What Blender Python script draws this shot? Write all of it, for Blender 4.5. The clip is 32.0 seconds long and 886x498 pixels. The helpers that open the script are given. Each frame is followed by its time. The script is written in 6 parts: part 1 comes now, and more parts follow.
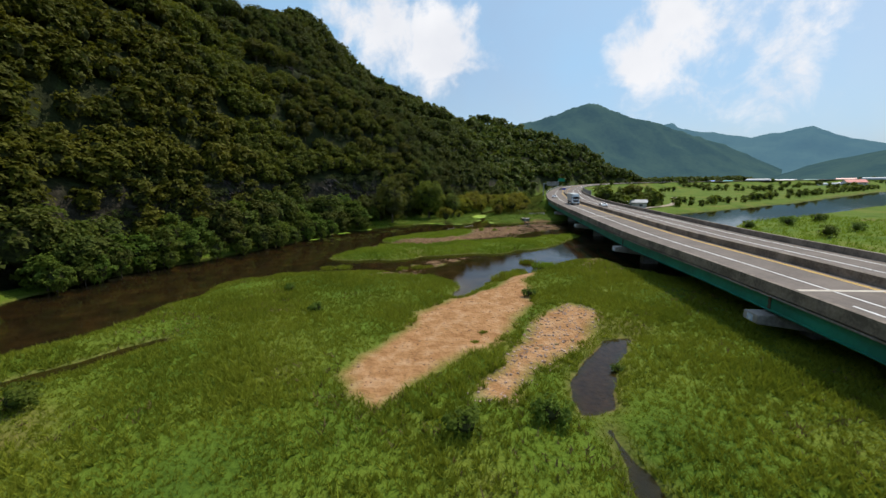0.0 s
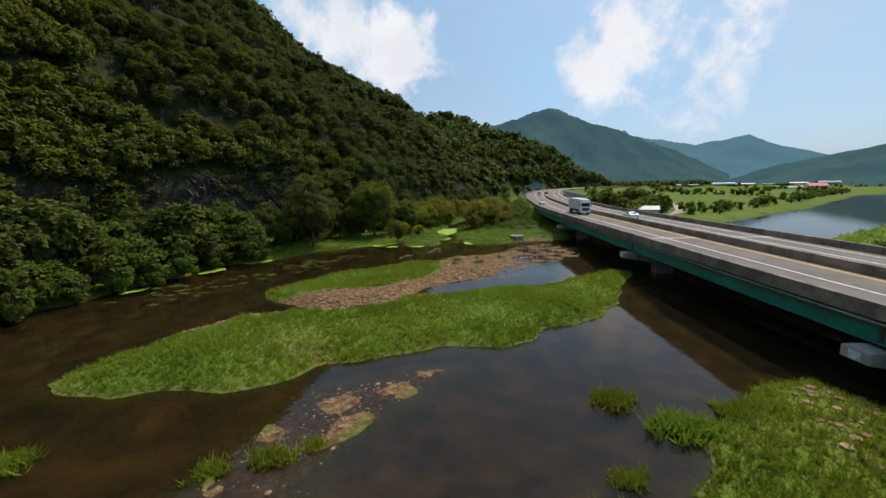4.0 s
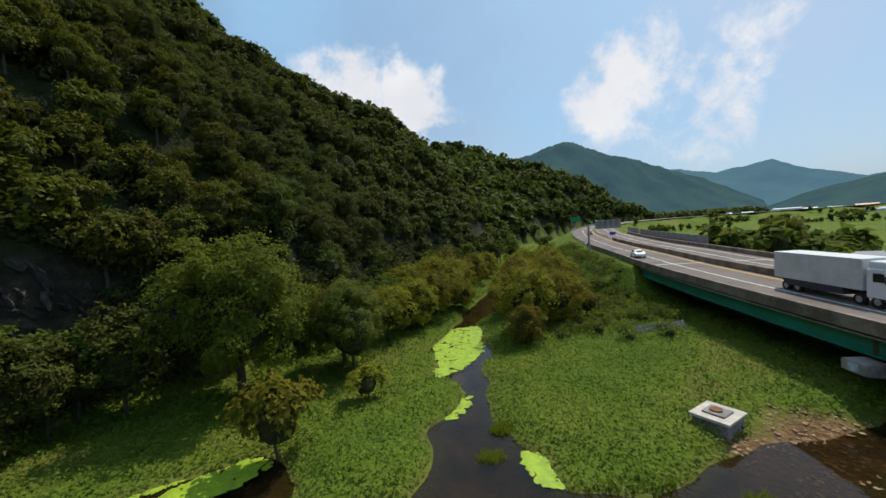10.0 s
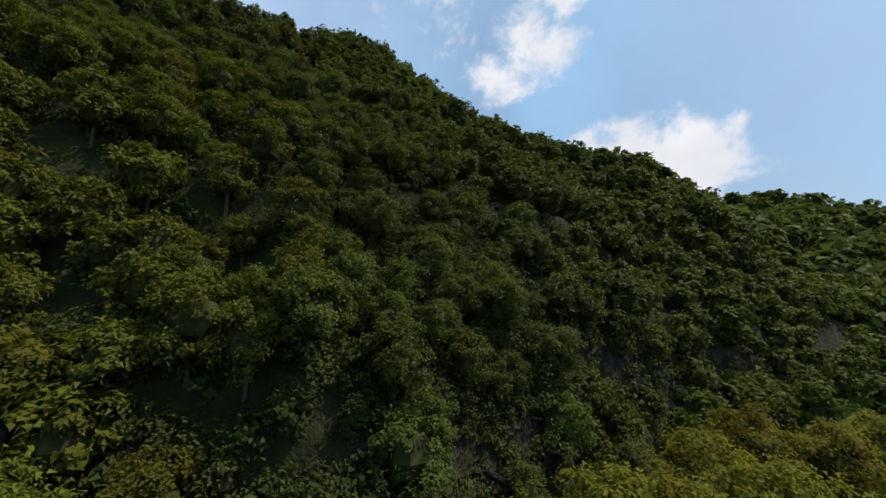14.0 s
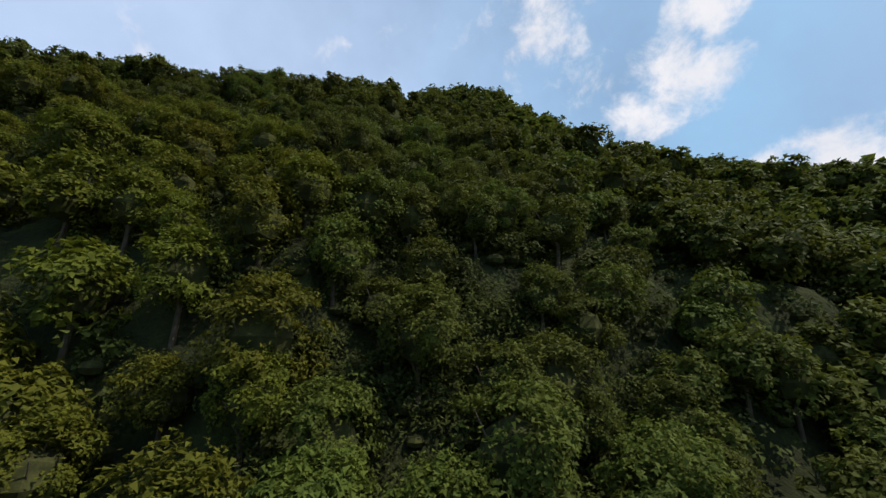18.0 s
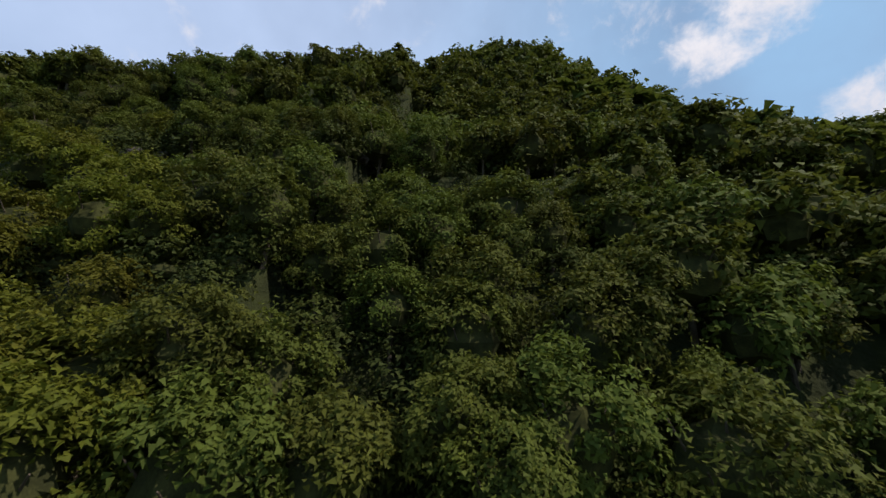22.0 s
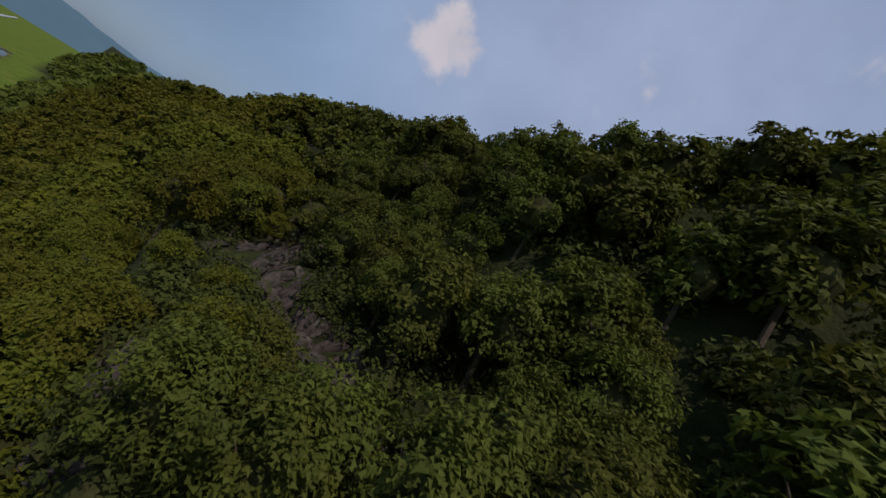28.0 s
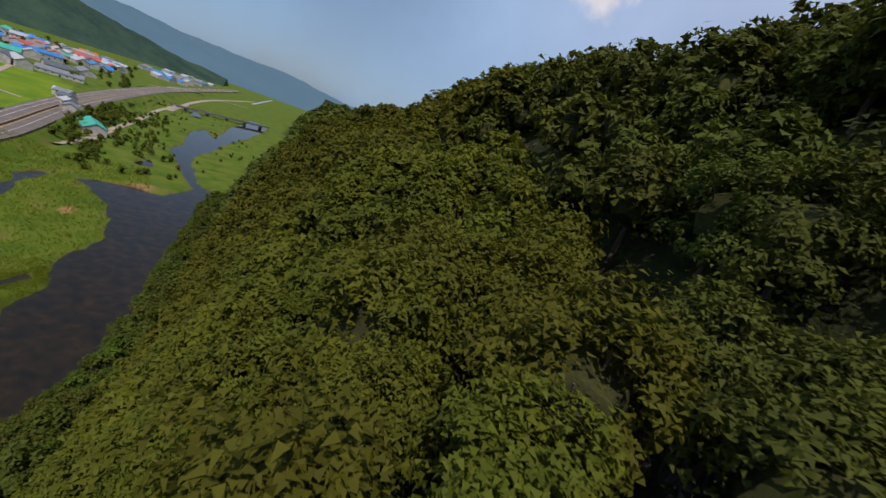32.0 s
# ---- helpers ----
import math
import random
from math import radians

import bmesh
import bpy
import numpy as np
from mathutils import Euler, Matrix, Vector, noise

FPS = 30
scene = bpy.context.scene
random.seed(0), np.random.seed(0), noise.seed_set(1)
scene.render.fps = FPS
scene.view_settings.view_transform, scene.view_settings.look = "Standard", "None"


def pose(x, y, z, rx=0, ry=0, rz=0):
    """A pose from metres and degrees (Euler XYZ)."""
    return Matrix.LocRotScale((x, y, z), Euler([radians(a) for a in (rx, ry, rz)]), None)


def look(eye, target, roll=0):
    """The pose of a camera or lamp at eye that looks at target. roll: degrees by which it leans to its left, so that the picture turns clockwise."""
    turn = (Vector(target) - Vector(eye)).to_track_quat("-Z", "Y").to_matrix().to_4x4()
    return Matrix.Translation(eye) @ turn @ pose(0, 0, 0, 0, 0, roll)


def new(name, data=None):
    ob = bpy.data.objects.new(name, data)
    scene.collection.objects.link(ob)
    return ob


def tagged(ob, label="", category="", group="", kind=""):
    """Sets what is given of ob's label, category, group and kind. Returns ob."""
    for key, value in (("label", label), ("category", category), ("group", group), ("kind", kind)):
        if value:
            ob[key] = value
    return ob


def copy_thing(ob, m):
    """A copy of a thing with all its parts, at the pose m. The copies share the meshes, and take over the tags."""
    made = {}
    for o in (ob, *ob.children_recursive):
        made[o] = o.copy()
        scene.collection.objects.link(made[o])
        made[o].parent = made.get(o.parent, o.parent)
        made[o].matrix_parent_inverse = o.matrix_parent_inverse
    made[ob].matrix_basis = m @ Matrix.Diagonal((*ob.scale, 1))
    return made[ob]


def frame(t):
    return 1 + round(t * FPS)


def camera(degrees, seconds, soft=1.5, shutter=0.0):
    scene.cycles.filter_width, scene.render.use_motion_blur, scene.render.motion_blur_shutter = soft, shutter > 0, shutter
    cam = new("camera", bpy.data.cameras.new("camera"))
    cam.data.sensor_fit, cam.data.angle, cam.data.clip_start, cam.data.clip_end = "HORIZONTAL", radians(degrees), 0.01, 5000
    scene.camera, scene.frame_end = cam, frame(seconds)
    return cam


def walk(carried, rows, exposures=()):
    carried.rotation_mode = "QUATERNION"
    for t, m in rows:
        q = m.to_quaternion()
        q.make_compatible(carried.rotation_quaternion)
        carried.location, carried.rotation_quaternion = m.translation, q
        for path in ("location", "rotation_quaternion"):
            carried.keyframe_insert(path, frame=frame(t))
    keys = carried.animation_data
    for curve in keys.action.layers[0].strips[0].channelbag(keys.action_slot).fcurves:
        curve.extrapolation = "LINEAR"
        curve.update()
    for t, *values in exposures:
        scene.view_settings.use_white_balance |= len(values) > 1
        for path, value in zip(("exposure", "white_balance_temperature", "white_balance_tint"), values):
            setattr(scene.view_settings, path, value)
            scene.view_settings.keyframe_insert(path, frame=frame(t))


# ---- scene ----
cam = camera(98.4, 32.0, shutter=0.12)
PATH = [
    (0.0, 0.0, 0.0, 14.4, 80.0, 1.0, 0.0),
    (0.5, 0.21, 5.65, 14.25, 79.99, 1.36, 0.1),
    (1.0, 0.36, 11.41, 14.1, 80.21, 1.98, -0.73),
    (1.5, 0.62, 17.16, 13.95, 80.27, 1.28, -2.87),
    (2.0, 0.9, 22.97, 13.79, 80.3, 0.54, -3.77),
    (2.5, 1.26, 28.72, 13.62, 80.34, 0.52, -3.54),
    (3.0, 1.62, 34.5, 13.46, 80.51, 0.54, -4.11),
    (3.5, 2.03, 40.2, 13.27, 80.67, 0.6, -5.13),
    (5.5, 4.13, 62.5, 12.44, 81.0, 2.1, -6.61),
    (6.0, 4.77, 68.21, 12.32, 82.0, 2.25, -6.43),
    (6.5, 5.45, 73.93, 12.25, 85.14, 3.06, -4.32),
    (7.0, 6.15, 79.48, 12.26, 87.79, 3.75, -2.4),
    (7.5, 6.88, 84.88, 12.46, 87.91, 3.93, -1.96),
    (8.0, 7.56, 90.18, 12.73, 87.38, 3.72, -2.26),
    (8.5, 8.35, 95.5, 13.1, 86.84, 2.95, -4.27),
    (9.0, 9.11, 100.76, 13.56, 85.31, 2.77, -5.87),
    (9.5, 9.9, 105.94, 13.87, 84.36, 3.17, -5.83),
    (10.0, 10.68, 111.1, 14.08, 86.93, 3.95, -3.53),
    (10.5, 11.52, 116.21, 14.3, 90.7, 5.71, 3.31),
    (11.0, 12.33, 121.21, 14.67, 92.97, 7.18, 8.65),
    (11.5, 12.96, 125.98, 15.17, 95.14, 8.27, 12.7),
    (12.0, 13.55, 130.49, 15.73, 97.28, 7.82, 18.61),
    (12.5, 14.05, 134.7, 16.38, 98.03, 5.26, 24.34),
    (13.0, 14.38, 138.61, 17.14, 98.21, 4.02, 27.4),
    (13.5, 14.39, 142.28, 17.94, 98.47, 2.59, 30.63),
    (14.0, 14.28, 145.76, 18.81, 98.65, 0.12, 35.2),
    (14.5, 13.77, 148.99, 19.62, 99.69, -2.57, 38.68),
    (15.0, 12.95, 151.95, 20.52, 102.46, -6.5, 41.35),
    (15.5, 11.96, 154.57, 21.47, 105.69, -10.66, 43.55),
    (17.5, 6.13, 161.23, 25.17, 107.06, -1.74, 55.75),
    (18.0, 4.74, 162.63, 26.50, 106.44, -1.40, 56.55),
    (18.5, 3.42, 164.17, 28.01, 103.75, -1.85, 57.62),
    (19.0, 1.93, 165.73, 29.84, 102.72, -3.94, 59.02),
    (19.5, 0.19, 167.24, 31.86, 102.46, -4.80, 60.55),
    (20.0, -1.52, 168.59, 33.89, 102.36, -2.34, 61.34),
    (20.5, -3.26, 170.02, 35.97, 102.31, -1.27, 61.99),
    (21.0, -4.93, 171.42, 38.05, 102.21, -1.15, 62.70),
    (21.5, -6.54, 172.67, 40.00, 102.06, -0.84, 63.26),
    (22.0, -8.08, 173.76, 42.17, 100.59, -0.56, 63.96),
    (22.5, -9.98, 175.47, 44.17, 99.25, -1.72, 66.01),
    (23.0, -11.84, 176.82, 46.19, 98.70, -4.87, 68.56),
    (23.5, -13.71, 177.82, 48.39, 98.31, -8.09, 70.91),
    (24.0, -15.62, 178.85, 50.56, 98.79, -8.69, 72.97),
    (24.5, -17.52, 179.72, 52.46, 99.60, -9.39, 75.57),
    (26.5, -27.98, 182.12, 59.07, 97.88, -22.46, 99.66),
    (27.0, -30.65, 180.76, 60.91, 97.10, -27.11, 105.06),
    (27.5, -32.70, 178.67, 62.45, 95.22, -29.59, 109.24),
    (28.0, -34.70, 176.23, 63.84, 92.47, -32.14, 113.73),
    (28.5, -36.85, 173.38, 64.87, 89.69, -34.18, 118.50),
    (29.0, -38.46, 170.38, 65.83, 85.70, -32.52, 122.89),
    (29.5, -41.28, 166.79, 65.98, 81.51, -25.45, 125.75),
    (30.0, -43.21, 163.71, 66.10, 78.94, -21.51, 127.86),
    (30.5, -45.15, 160.51, 66.20, 76.91, -21.92, 132.25),
    (31.0, -47.20, 157.04, 65.85, 75.50, -22.14, 136.55),
    (31.5, -49.18, 153.83, 65.64, 74.71, -20.93, 139.93),
    (32.0, -51.00, 150.69, 65.33, 75.66, -20.07, 143.36),
]
walk(cam, [(t, pose(x, y, z, rx, ry, rz)) for t, x, y, z, rx, ry, rz in PATH],
     exposures=[(0.0, 0.2, 6500, 10), (10.0, 0.1, 6500, 10), (13.0, 0.14, 6500, 11), (19.0, 0.16, 6500, 13), (23.0, -0.02, 6500, 17), (28.0, -0.6, 6500, 22), (30.0, -0.42, 6500, 21), (32.0, -0.22, 6500, 19)])

# ---- sky, sun ----
SUN_AZ, SUN_EL = 46.0, 57.0   # degrees clockwise from +y, and above the horizon
world = bpy.data.worlds.new("sky")
scene.world = world
world.use_nodes = True
wn, wl = world.node_tree.nodes, world.node_tree.links
wn.clear()


def wnode(kind, **kw):
    n = wn.new(kind)
    for k, v in kw.items():
        n.inputs[k].default_value = v
    return n


def wmath(op, a, b=None):
    n = wn.new("ShaderNodeMath")
    n.operation = op
    for i, v in enumerate((a, b)):
        if v is None:
            continue
        if isinstance(v, (int, float)):
            n.inputs[i].default_value = v
        else:
            wl.new(v, n.inputs[i])
    return n.outputs[0]


sky = wn.new("ShaderNodeTexSky")
sky.sky_type = 'NISHITA'
sky.sun_disc = False
sky.sun_elevation, sky.sun_rotation = radians(SUN_EL), radians(SUN_AZ)
sky.air_density, sky.dust_density, sky.ozone_density = 1.0, 2.2, 1.2
coord = wn.new("ShaderNodeTexCoord")


def direction(az, el):
    a, e = radians(az), radians(el)
    return (math.sin(a) * math.cos(e), math.cos(a) * math.cos(e), math.sin(e))


# cumulus heaps of the valley's sky: bearing, height, half width in degrees, weight
HEAPS = [(-8, 20, 6.0, 1.0), (-1, 18.0, 6.5, 1.1), (4, 16.5, 4.0, 0.8), (-14, 22.5, 3.5, 0.8), (27, 14, 5.5, 1.0), (31, 18, 6.0, 1.0), (26, 10.5, 4.5, 0.7),
         (38, 12, 8.0, 0.75), (34, 14, 11.0, 0.62), (42, 17, 7.0, 0.7), (-20, 36, 5.5, 1.0), (-27, 32, 3.8, 1.0), (-16, 40, 5.0, 0.9), (-40, 46, 10.0, 0.7),
         (-131, 26, 4.6, 1.15), (-70, 44, 12.0, 0.45), (-100, 34, 9.0, 0.42)]
warp = wnode("ShaderNodeTexNoise", Scale=5.0, Detail=6.0, Roughness=0.6)
wl.new(coord.outputs["Generated"], warp.inputs["Vector"])
heap = None
for az, el, half, weight in HEAPS:
    far = wn.new("ShaderNodeVectorMath")
    far.operation = 'DISTANCE'
    wl.new(coord.outputs["Generated"], far.inputs[0])
    far.inputs[1].default_value = direction(az, el)
    fall = wn.new("ShaderNodeMapRange")
    fall.interpolation_type = 'SMOOTHSTEP'
    wl.new(far.outputs["Value"], fall.inputs["Value"])
    fall.inputs["From Min"].default_value = 0.0
    fall.inputs["From Max"].default_value = 2.0 * radians(half)
    fall.inputs["To Min"].default_value = weight
    fall.inputs["To Max"].default_value = 0.0
    heap = fall.outputs[0] if heap is None else wmath('MAXIMUM', heap, fall.outputs[0])
puff = wnode("ShaderNodeTexNoise", Scale=11.0, Detail=9.0, Roughness=0.62, Distortion=0.25)
wl.new(coord.outputs["Generated"], puff.inputs["Vector"])
body = wmath('ADD', wmath('MULTIPLY', heap, 0.85), wmath('MULTIPLY', wmath('SUBTRACT', puff.outputs["Fac"], 0.5), 1.5))
edge_of_cloud = wn.new("ShaderNodeMapRange")
edge_of_cloud.interpolation_type = 'SMOOTHSTEP'
wl.new(body, edge_of_cloud.inputs["Value"])
edge_of_cloud.inputs["From Min"].default_value, edge_of_cloud.inputs["From Max"].default_value = 0.38, 0.84
# thin veil over the whole sky
veil = wnode("ShaderNodeTexNoise", Scale=2.2, Detail=5.0, Roughness=0.55)
wl.new(coord.outputs["Generated"], veil.inputs["Vector"])
veil_fac = wn.new("ShaderNodeMapRange")
wl.new(veil.outputs["Fac"], veil_fac.inputs["Value"])
veil_fac.inputs["From Min"].default_value, veil_fac.inputs["From Max"].default_value = 0.35, 0.75
veil_fac.inputs["To Min"].default_value, veil_fac.inputs["To Max"].default_value = 0.35, 0.85
shade = wnode("ShaderNodeTexNoise", Scale=7.0, Detail=4.0)
wl.new(coord.outputs["Generated"], shade.inputs["Vector"])
tint = wn.new("ShaderNodeMix")
tint.data_type = 'RGBA'
wl.new(shade.outputs["Fac"], tint.inputs["Factor"])
tint.inputs["A"].default_value, tint.inputs["B"].default_value = (6.6, 6.9, 7.6, 1), (9.6, 9.6, 9.7, 1)
mix_veil = wn.new("ShaderNodeMix")
mix_veil.data_type = 'RGBA'
wl.new(veil_fac.outputs[0], mix_veil.inputs["Factor"])
wl.new(sky.outputs[0], mix_veil.inputs["A"])
mix_veil.inputs["B"].default_value = (3.5, 6.2, 9.0, 1)
# bright haze over the western half of the sky
haze_far = wn.new("ShaderNodeVectorMath")
haze_far.operation = 'DISTANCE'
wl.new(coord.outputs["Generated"], haze_far.inputs[0])
haze_far.inputs[1].default_value = direction(-100, 32)
haze_fac = wn.new("ShaderNodeMapRange")
haze_fac.interpolation_type = 'SMOOTHSTEP'
wl.new(haze_far.outputs["Value"], haze_fac.inputs["Value"])
haze_fac.inputs["From Min"].default_value, haze_fac.inputs["From Max"].default_value = 0.15, 1.1
haze_fac.inputs["To Min"].default_value, haze_fac.inputs["To Max"].default_value = 0.62, 0.0
haze_mix = wn.new("ShaderNodeMix")
haze_mix.data_type = 'RGBA'
wl.new(wmath('MULTIPLY', haze_fac.outputs[0], wmath('ADD', veil.outputs["Fac"], 0.4)), haze_mix.inputs["Factor"])
wl.new(mix_veil.outputs["Result"], haze_mix.inputs["A"])
haze_mix.inputs["B"].default_value = (6.3, 7.5, 9.9, 1)
mix_heap = wn.new("ShaderNodeMix")
mix_heap.data_type = 'RGBA'
wl.new(edge_of_cloud.outputs[0], mix_heap.inputs["Factor"])
wl.new(haze_mix.outputs["Result"], mix_heap.inputs["A"])
wl.new(tint.outputs["Result"], mix_heap.inputs["B"])
bg = wnode("ShaderNodeBackground", Strength=0.094)
wl.new(mix_heap.outputs["Result"], bg.inputs["Color"])
wo = wn.new("ShaderNodeOutputWorld")
wl.new(bg.outputs[0], wo.inputs["Surface"])

sun_data = bpy.data.lights.new("sun", 'SUN')
sun_data.energy, sun_data.angle, sun_data.color = 3.7, radians(0.55), (1.0, 0.95, 0.86)
sun = new("sun", sun_data)
sun.matrix_world = look(Vector(direction(SUN_AZ, SUN_EL)) * 300, (0, 0, 0))


# ---- materials ----
def material(name, base, second=None, scale=1.0, detail=6.0, rough=0.85, bump=0.0, bump_scale=8.0, metal=0.0, per_piece=0.0, spread=(0.35, 0.65), leafy=0.0, spec=0.3):
    """A surface of two mixed tones at two scales, with grain relief; per_piece varies pieces against one another; leafy lets light through."""
    m = bpy.data.materials.new(name)
    m.use_nodes = True
    n, l = m.node_tree.nodes, m.node_tree.links
    b = n["Principled BSDF"]
    b.inputs["Roughness"].default_value, b.inputs["Metallic"].default_value = rough, metal
    b.inputs["Specular IOR Level"].default_value = spec
    tc = n.new("ShaderNodeTexCoord")
    second = second or tuple(0.6 * c for c in base)
    big = n.new("ShaderNodeTexNoise")
    big.inputs["Scale"].default_value, big.inputs["Detail"].default_value = scale, detail
    l.new(tc.outputs["Object"], big.inputs["Vector"])
    fine = n.new("ShaderNodeTexNoise")
    fine.inputs["Scale"].default_value, fine.inputs["Detail"].default_value = scale * 9, 4.0
    l.new(tc.outputs["Object"], fine.inputs["Vector"])
    add = n.new("ShaderNodeMath")
    add.operation = 'MULTIPLY_ADD'
    l.new(fine.outputs["Fac"], add.inputs[0])
    add.inputs[1].default_value = 0.5
    l.new(big.outputs["Fac"], add.inputs[2])
    rng = n.new("ShaderNodeMapRange")
    l.new(add.outputs[0], rng.inputs["Value"])
    rng.inputs["From Min"].default_value, rng.inputs["From Max"].default_value = spread[0] + 0.25, spread[1] + 0.25
    mix = n.new("ShaderNodeMix")
    mix.data_type = 'RGBA'
    l.new(rng.outputs[0], mix.inputs["Factor"])
    mix.inputs["A"].default_value, mix.inputs["B"].default_value = (*second, 1), (*base, 1)
    col = mix.outputs["Result"]
    if per_piece:
        geo, info = n.new("ShaderNodeNewGeometry"), n.new("ShaderNodeObjectInfo")
        s = n.new("ShaderNodeMath")
        s.operation = 'ADD'
        l.new(geo.outputs["Random Per Island"], s.inputs[0])
        l.new(info.outputs["Random"], s.inputs[1])
        r2 = n.new("ShaderNodeMapRange")
        l.new(s.outputs[0], r2.inputs["Value"])
        r2.inputs["From Max"].default_value = 2.0
        r2.inputs["To Min"].default_value, r2.inputs["To Max"].default_value = 1 - per_piece, 1 + per_piece
        hsv = n.new("ShaderNodeHueSaturation")
        l.new(r2.outputs[0], hsv.inputs["Value"])
        h2 = n.new("ShaderNodeMapRange")
        l.new(info.outputs["Random"], h2.inputs["Value"])
        h2.inputs["To Min"].default_value, h2.inputs["To Max"].default_value = 0.5 - 0.05 * per_piece, 0.5 + 0.05 * per_piece
        l.new(h2.outputs[0], hsv.inputs["Hue"])
        l.new(col, hsv.inputs["Color"])
        col = hsv.outputs[0]
    l.new(col, b.inputs["Base Color"])
    if bump:
        bt = n.new("ShaderNodeTexNoise")
        bt.inputs["Scale"].default_value, bt.inputs["Detail"].default_value = bump_scale, 6.0
        l.new(tc.outputs["Object"], bt.inputs["Vector"])
        bp = n.new("ShaderNodeBump")
        bp.inputs["Strength"].default_value, bp.inputs["Distance"].default_value = bump, 0.15
        l.new(bt.outputs["Fac"], bp.inputs["Height"])
        l.new(bp.outputs[0], b.inputs["Normal"])
    if leafy:
        tr = n.new("ShaderNodeBsdfTranslucent")
        l.new(col, tr.inputs["Color"])
        mx = n.new("ShaderNodeMixShader")
        mx.inputs[0].default_value = leafy
        l.new(b.outputs[0], mx.inputs[1])
        l.new(tr.outputs[0], mx.inputs[2])
        l.new(mx.outputs[0], n["Material Output"].inputs["Surface"])
    return m


# Same oaks as M_LEAF, with direct sunlight put into the leaf colour.
M_LEAF_SPUR_LIT = material("sunlight_tinted_oak_leaves", (0.132, 0.132, 0.012), (0.075, 0.086, 0.010), 0.10, per_piece=0.36, leafy=0.38, rough=0.7, spec=0.12)
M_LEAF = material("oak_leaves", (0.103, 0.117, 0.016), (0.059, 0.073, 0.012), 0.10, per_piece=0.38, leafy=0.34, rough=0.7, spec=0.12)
# Darker oak-leaf tone: shade in the gaps between trees is put into this colour.
M_LEAF_GAP_SHADE = material("gap_shade_undergrowth", (0.060, 0.072, 0.014), (0.034, 0.044, 0.010), 0.2, per_piece=0.3, leafy=0.25, rough=0.75, spec=0.1)
M_LEAF_GOLD = material("sunlit_leaves", (0.245, 0.212, 0.020), (0.158, 0.155, 0.016), 0.15, per_piece=0.45, leafy=0.55, rough=0.7, spec=0.12)
M_LEAF_FRESH = material("fresh_leaves", (0.140, 0.180, 0.020), (0.085, 0.120, 0.016), 0.2, per_piece=0.45, leafy=0.52, rough=0.7, spec=0.12)
M_GRASS = material("reed_grass", (0.222, 0.250, 0.022), (0.148, 0.185, 0.015), 0.10, per_piece=0.42, leafy=0.4, rough=0.8, spec=0.1)
M_DRY = material("dry_grass", (0.20, 0.13, 0.055), (0.12, 0.10, 0.03), 0.3, per_piece=0.4, leafy=0.1, rough=0.85)
M_ALGAE = material("algae", (0.30, 0.42, 0.02), (0.20, 0.30, 0.02), 1.2, rough=0.6, bump=0.3)
# Tone of the crown cores: shade between the leaves, put into colour.
M_CROWN_SHADE = material("crown_inner_shade", (0.058, 0.060, 0.020), (0.028, 0.030, 0.012), 2.0, rough=0.95, spec=0.05)
M_BARK = material("bark", (0.10, 0.075, 0.05), None, 3.0, bump=0.5, bump_scale=14)
M_ROCK = material("cliff_rock", (0.064, 0.051, 0.042), (0.012, 0.010, 0.008), 1.3, bump=1.0, bump_scale=2.6, per_piece=0.55)
M_PEBBLE = material("pale_pebbles", (0.42, 0.31, 0.235), (0.22, 0.16, 0.12), 1.0, per_piece=0.6, rough=0.8)
M_STONE = material("river_stones", (0.31, 0.185, 0.10), (0.15, 0.086, 0.045), 1.0, per_piece=0.4, rough=0.8)
M_CONCRETE = material("weathered_concrete", (0.30, 0.275, 0.25), (0.15, 0.135, 0.12), 0.35, bump=0.15, bump_scale=10, rough=0.9)
M_PARAPET = material("stained_parapet_concrete", (0.255, 0.205, 0.160), (0.115, 0.092, 0.070), 0.45, bump=0.15, bump_scale=9, rough=0.9)
M_STEEL = material("green_painted_steel", (0.010, 0.200, 0.135), (0.008, 0.130, 0.090), 0.25, rough=0.5, spec=0.4)
M_ROAD = material("asphalt", (0.168, 0.136, 0.114), (0.125, 0.100, 0.084), 0.2, rough=0.9, bump=0.1, bump_scale=40)
M_WHITE = material("white_road_paint", (0.75, 0.74, 0.72), (0.55, 0.54, 0.5), 1.0, rough=0.7)
M_YELLOW = material("yellow_road_paint", (0.60, 0.36, 0.06), (0.45, 0.28, 0.06), 1.0, rough=0.7)
M_DIRT = material("pale_dirt_track", (0.42, 0.34, 0.25), None, 0.5, rough=0.95)


